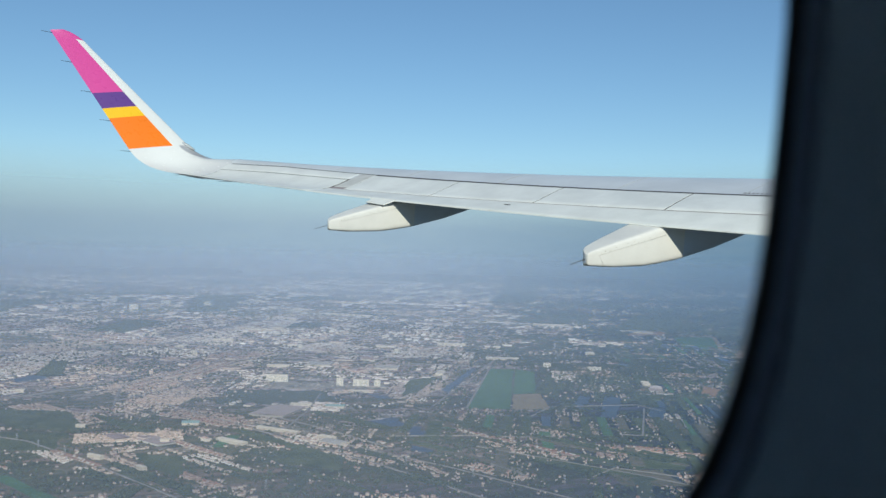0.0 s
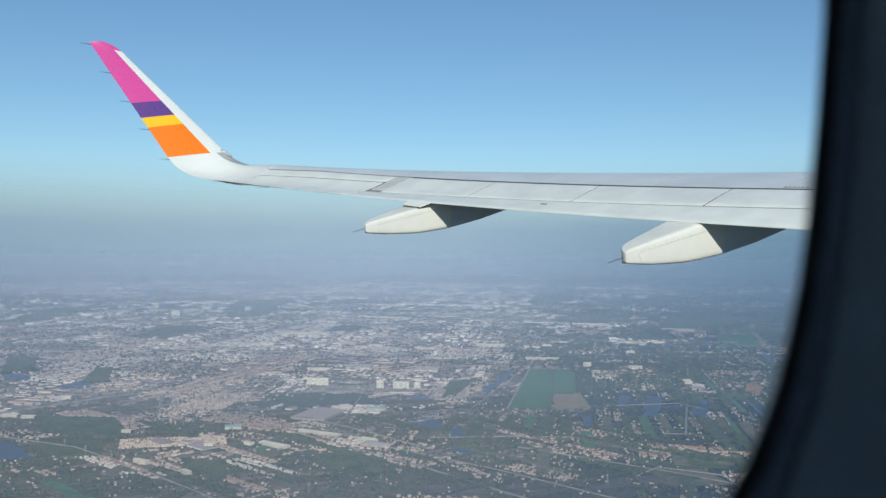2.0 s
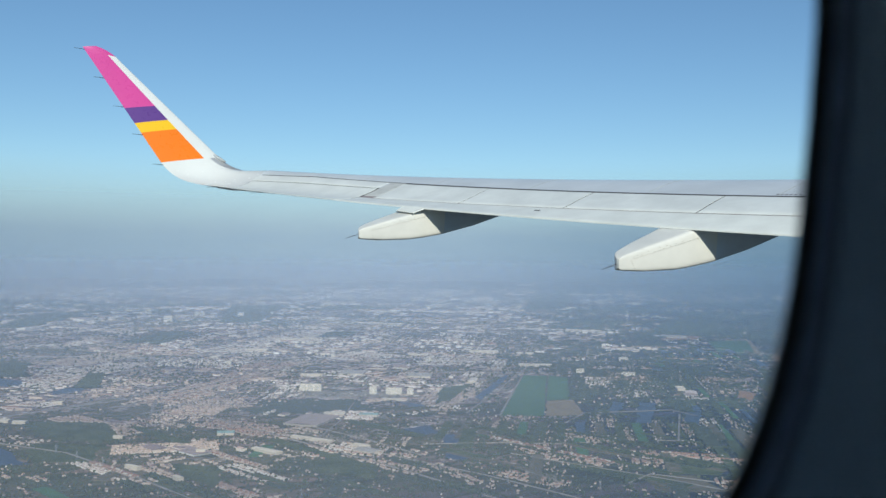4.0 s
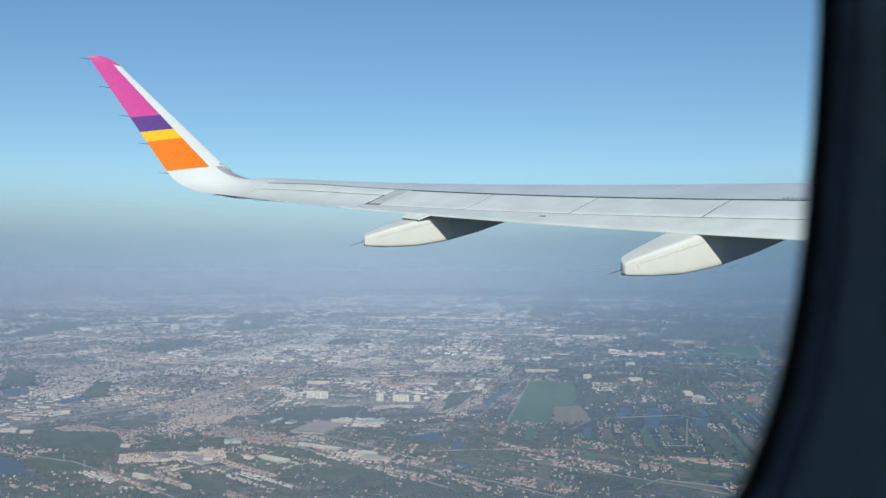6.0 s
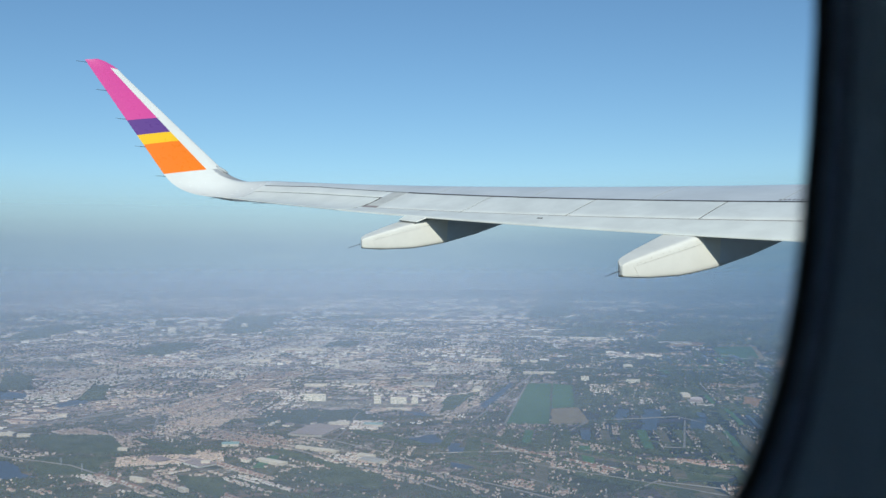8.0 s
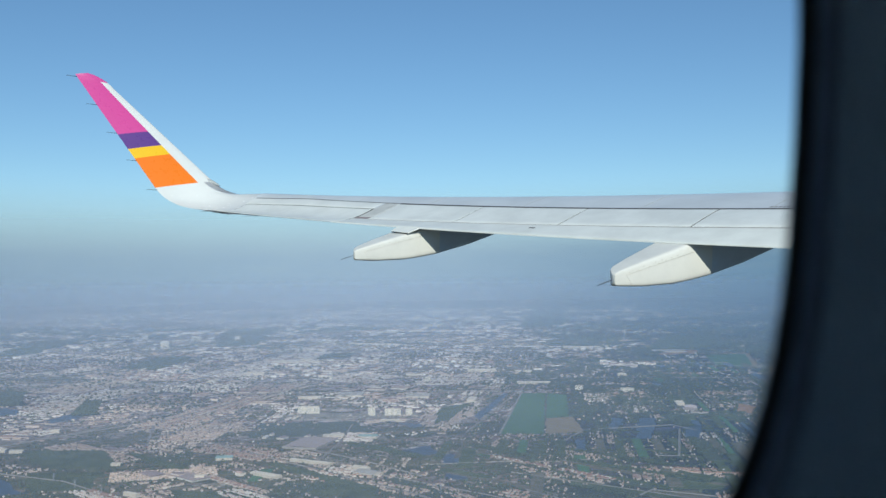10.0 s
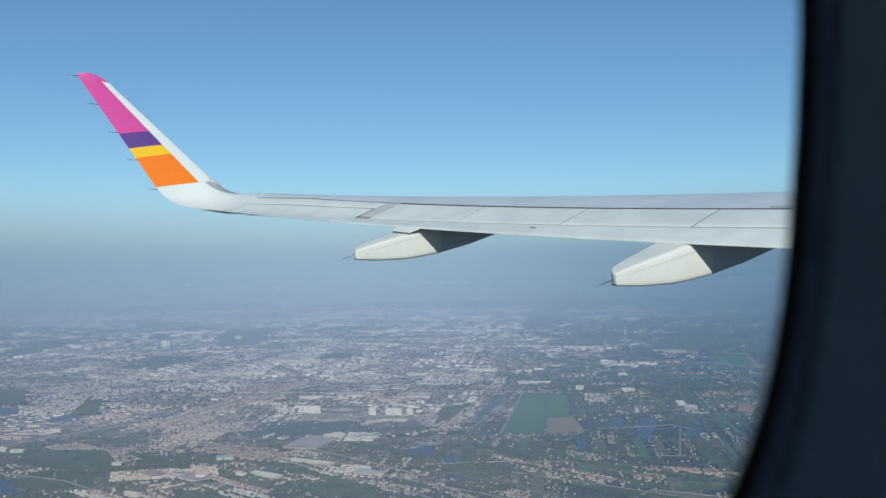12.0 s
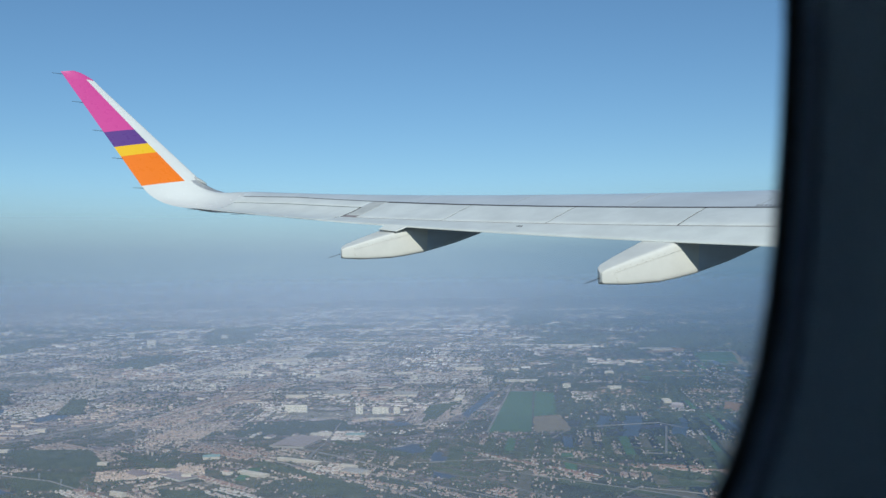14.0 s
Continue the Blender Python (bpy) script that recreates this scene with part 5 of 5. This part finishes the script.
# hedges along the parcels, copses in the woods
for i, (x0, y0, ang, sort, r, d) in enumerate(DIST):
    if sort not in ("meadow", "wood", "hamlet"):
        continue
    big = max(1.0, d / 900)
    if sort == "wood":
        n = 90
        x, y = x0 + rng.normal(0, r * 0.6, n), y0 + rng.normal(0, r * 0.6, n)
        rad, hh = rng.uniform(6, 16, n) * min(1, d / 3000), rng.uniform(3, 6, n) * min(1, d / 3000)
    else:
        n = int(r * 0.8)
        lane = rng.integers(-4, 5, n) * r / 4.5
        u = rng.uniform(-r, r, n)
        c, s = math.cos(ang), math.sin(ang)
        lane = lane + rng.normal(0, 0.9 * big, n)
        x, y = x0 + u * c - lane * s, y0 + u * s + lane * c
        rad, hh = rng.uniform(0.6, 1.7, n) * big, rng.uniform(1.0, 2.4, n) * big
    ok = clear_of(x, y, 0.85)
    trees.append((x[ok], y[ok], rad[ok], hh[ok]))
# orchards and copses on the wooded strips
for corners, sort in OPEN_LAND:
    if sort != "wood":
        continue
    e0, e1 = corners[1] - corners[0], corners[3] - corners[0]
    area, d = abs(e0[0] * e1[1] - e0[1] * e1[0]), float(np.hypot(*corners[0]))
    big = max(0.8, d / 900)
    n = int(min(900, area / (5 * big * big)))
    u, v = rng.random(n)[:, None], rng.random(n)[:, None]
    at = corners[0] + u * e0 + v * ((1 - u) * e1 + u * (corners[2] - corners[1]))
    trees.append((at[:, 0], at[:, 1], rng.uniform(0.6, 1.5, n) * big, rng.uniform(1.0, 2.3, n) * big))
cols = [np.concatenate(c) for c in zip(*trees)]
tagged(new("trees", tree_mesh("trees", *cols)), "dark green trees in hedges and clumps", "trees", kind="stuff")


# ---- buildings that can be told apart ----
BLOCK_WALL = mat("white_render", (0.90, 0.82, 0.68), 0.8, 0.0, 0.12, 0.4)
BLOCK_GLASS = mat("window_band", (0.16, 0.18, 0.20), 0.3, 0.0, 0.3, 0.6)
SHED_WALL = mat("shed_wall", (0.60, 0.53, 0.44), 0.8, 0.0, 0.2, 0.3)
SHED_ROOF = mat("shed_roof", (0.86, 0.74, 0.58), 0.6, 0.0, 0.18, 0.15)
SHED_ROOF_GREY = mat("shed_roof_grey", (0.50, 0.46, 0.41), 0.6, 0.0, 0.25, 0.15)
SHED_ROOF_GREEN = mat("shed_roof_green", (0.36, 0.52, 0.47), 0.6, 0.0, 0.15, 0.15)


def box_arrays(boxes):
    verts, faces = [], []
    for x0, x1, y0, y1, z0, z1 in boxes:
        b = len(verts)
        verts += [(x, y, z) for z in (z0, z1) for x, y in ((x0, y0), (x1, y0), (x1, y1), (x0, y1))]
        faces += [(b, b + 1, b + 5, b + 4), (b + 1, b + 2, b + 6, b + 5), (b + 2, b + 3, b + 7, b + 6), (b + 3, b, b + 4, b + 7), (b + 4, b + 5, b + 6, b + 7)]
    return verts, faces


def apartment(x, y, length, height, angle, depth=5.0, wings=3):
    ob = thing("apartment_block", "white apartment block with rows of windows", "apartment block", "white apartment blocks", at=(x, y, 0))
    ob.rotation_euler = (0, 0, radians(angle))
    seg = length / wings
    for w in range(wings):
        x0 = -length / 2 + seg * w
        push = 0.6 if w % 2 else 0.0
        part("wing", mesh_of("wing", *box_arrays([(x0, x0 + seg - 0.3, -depth / 2 - push, depth / 2 - push, 0, height * (1 - 0.06 * (w % 2)))]), BLOCK_WALL, smooth=False), ob)
        floors = max(3, int(height / 0.75))
        for f in range(floors):
            z = 0.35 + f * (height * 0.93) / floors
            part("window_row", mesh_of("window_row", *box_arrays([(x0 + 0.4, x0 + seg - 0.7, -depth / 2 - push - 0.06, -depth / 2 - push + 0.1, z, z + 0.28)]), BLOCK_GLASS, smooth=False), ob)
    part("roof", mesh_of("roof", *box_arrays([(-length / 2 - 0.1, length / 2, -depth / 2 + 0.4, depth / 2 - 0.4, height * 0.9, height + 0.35), (-1.2, 1.2, -1, 1, height, height + 1.1)]), SHED_WALL, smooth=False), ob)
    return ob


for x, y, length, height, angle in ((383, 1019, 25, 8.0, -33), (438, 966, 8, 8.3, -33), (458, 953, 18, 7.4, -33), (474, 944, 7, 7.0, -33), (491, 2272, 19, 15, -20), (515, 2625, 15, 15, -20),
                                    (654, 1240, 9, 7.6, -33), (545, 1354, 7, 6.2, -30), (816, 977, 18, 5.5, -36), (372, 1323, 8, 5, -30), (775, 1028, 11, 6.5, -36), (620, 2490, 24, 12, -20), (705, 2400, 16, 13, -20)):
    apartment(x, y, length, height, angle, wings=3 if length > 10 else 2)


def shed(x, y, length, width, angle, roof, height=2.2, label="long pale metal warehouse"):
    ob = thing("warehouse", label, "warehouse", "warehouses", at=(x, y, 0))
    ob.rotation_euler = (0, 0, radians(angle))
    part("wall", mesh_of("wall", *box_arrays([(-length / 2, length / 2, -width / 2, width / 2, 0, height)]), SHED_WALL, smooth=False), ob)
    bays = max(1, round(width / 14))
    for k in range(bays):
        y0, y1 = -width / 2 + width * k / bays - 0.12, -width / 2 + width * (k + 1) / bays - 0.12
        a, rise = length / 2 + 0.3, (y1 - y0) * 0.09
        verts = [(-a, y0, height), (a, y0, height), (a, y1, height), (-a, y1, height), (-a, (y0 + y1) / 2, height + rise), (a, (y0 + y1) / 2, height + rise)]
        part("roof", mesh_of("roof", verts, [(0, 1, 5, 4), (2, 3, 4, 5), (1, 2, 5), (3, 0, 4)], roof, smooth=False), ob)
    return ob


G, W, N = SHED_ROOF_GREY, SHED_ROOF, SHED_ROOF_GREEN
for x, y, l, w, a, m in ((492, 1150, 31, 34, -33, G), (561, 1090, 30, 34, -33, G), (434, 1150, 29, 14, -33, W), (436, 912, 22, 6, -33, W), (345, 850, 20, 12, -33, W), (372, 830, 18, 12, -33, N),
                         (230, 707, 28, 8, -66, W), (279, 738, 42, 6, -60, W), (301, 672, 20, 14, -66, G), (222, 795, 14, 12, -20, N), (137, 815, 8, 6, -30, W), (56, 940, 15, 10, -30, W), (70, 925, 12, 8, -30, W)):
    shed(x, y, l, w, a, m)
for x, y, l, w, a, m in ((303, 690, 14, 7, -66, W), (147, 642, 8, 4, -75, W), (183, 725, 7, 5, -20, W), (126, 690, 13, 4, -60, W), (770, 1130, 48, 12, -33, W), (806, 1335, 46, 16, -33, W), (1259, 1660, 80, 20, -38, W),
                         (932, 2030, 130, 20, -50, W), (652, 1730, 64, 26, 57, W), (605, 1670, 90, 20, -38, W), (1799, 2990, 110, 60, -45, W), (1493, 2790, 90, 50, 54, W), (1337, 1470, 66, 34, -38, G)):
    shed(x, y, l, w, a, m, 3.0)
for x, y, l, w, a, m in ((1053, 1262, 38, 14, -36, W), (421, 3150, 60, 40, -38, W), (583, 2490, 40, 26, -38, W), (1545, 2130, 60, 26, -45, W), (1189, 2510, 60, 30, -45, W), (596, 1012, 34, 10, 54, W), (858, 1276, 13, 10, -33, W),
                         (785, 845, 9, 30, -36, W), (114, 1030, 9, 7, -30, W), (678, 1330, 26, 10, -33, W), (950, 1150, 18, 14, 54, W), (380, 1420, 26, 14, 57, W), (470, 1500, 34, 16, -33, W)):
    shed(x, y, l, w, a, m, 3.0)


def terrace_house(roof_mat):
    """One narrow house with a tiled gable roof, a door and two windows."""
    ob = thing("house", "narrow terrace house with tiled gable roof", "house", "terraced houses", at=(0, 0, 0))
    part("wall", mesh_of("wall", *box_arrays([(-0.75, 0.75, -0.95, 0.95, 0, 1.15)]), WALLS, smooth=False), ob)
    verts = [(-0.82, -1.1, 1.1), (0.82, -1.1, 1.1), (0.82, 1.1, 1.1), (-0.82, 1.1, 1.1), (-0.82, 0, 1.75), (0.82, 0, 1.75)]
    part("roof", mesh_of("roof", verts, [(0, 1, 5, 4), (2, 3, 4, 5), (1, 2, 5), (3, 0, 4), (3, 2, 1, 0)], roof_mat, smooth=False), ob)
    part("door", mesh_of("door", *box_arrays([(-0.55, -0.2, -0.98, -0.94, 0, 0.55)]), BLOCK_GLASS, smooth=False), ob)
    part("window", mesh_of("window", *box_arrays([(0.1, 0.55, -0.98, -0.94, 0.25, 0.6)]), BLOCK_GLASS, smooth=False), ob)
    return ob


TILES = [mat("roof_tiles", c, 0.8, 0.0, 0.25, 1.5) for c in ((.33, .17, .13), (.38, .23, .17), (.62, .57, .50), (.27, .16, .13))]
models = [terrace_house(m) for m in TILES]
spots = []
for x0, y0, n, angle, rows in ((424, 662, 34, -77, 2), (440, 590, 28, -77, 2), (196, 700, 34, -75, 2), (108, 705, 34, -72, 2), (520, 560, 26, -45, 1)):
    a = radians(angle)
    for r in range(rows):
        for k in range(n):
            if random.random() < 0.16:
                continue
            u, v = (k - n * 0.3) * 1.9, r * 3.2
            spots.append((x0 + u * math.cos(a) - v * math.sin(a), y0 + u * math.sin(a) + v * math.cos(a), angle + (180 if r else 0)))
for k, (x, y, angle) in enumerate(spots):
    place = pose(x, y, 0, 0, 0, angle + random.uniform(-2, 2))
    if k < len(models):
        models[k].matrix_basis = place
    else:
        copy_thing(random.choice(models), place)

STEEL = mat("galvanised_steel", (0.42, 0.43, 0.44), 0.5, 0.3, 0.2, 4.0)


def pylon(x, y, height, angle):
    ob = thing("power_pylon", "grey lattice steel power pylon", "pylon", "power pylons", at=(x, y, 0))
    ob.rotation_euler = (0, 0, radians(angle))
    for sx in (-1, 1):
        for sy in (-1, 1):
            part("leg", rod("leg", (sx * 0.65, sy * 0.65, 0), (sx * 0.10, sy * 0.10, height), 0.09, 0.06, STEEL, 4), ob)
    for z in (0.66, 0.80, 0.93):
        part("crossarm", rod("crossarm", (-1.5, 0, height * z), (1.5, 0, height * z), 0.07, 0.07, STEEL, 4), ob)
    for k in range(5):
        z0, z1 = height * k / 6, height * (k + 1) / 6
        w0, w1 = 0.65 - 0.55 * k / 6, 0.65 - 0.55 * (k + 1) / 6
        part("brace", rod("brace", (-w0, -w0, z0), (w1, -w1, z1), 0.05, 0.05, STEEL, 4), ob)


for x, y in ((84, 775), (95, 742), (108, 705), (291, 640), (318, 585), (343, 535), (205, 560), (388, 492)):
    pylon(x, y, 6.5, 20)
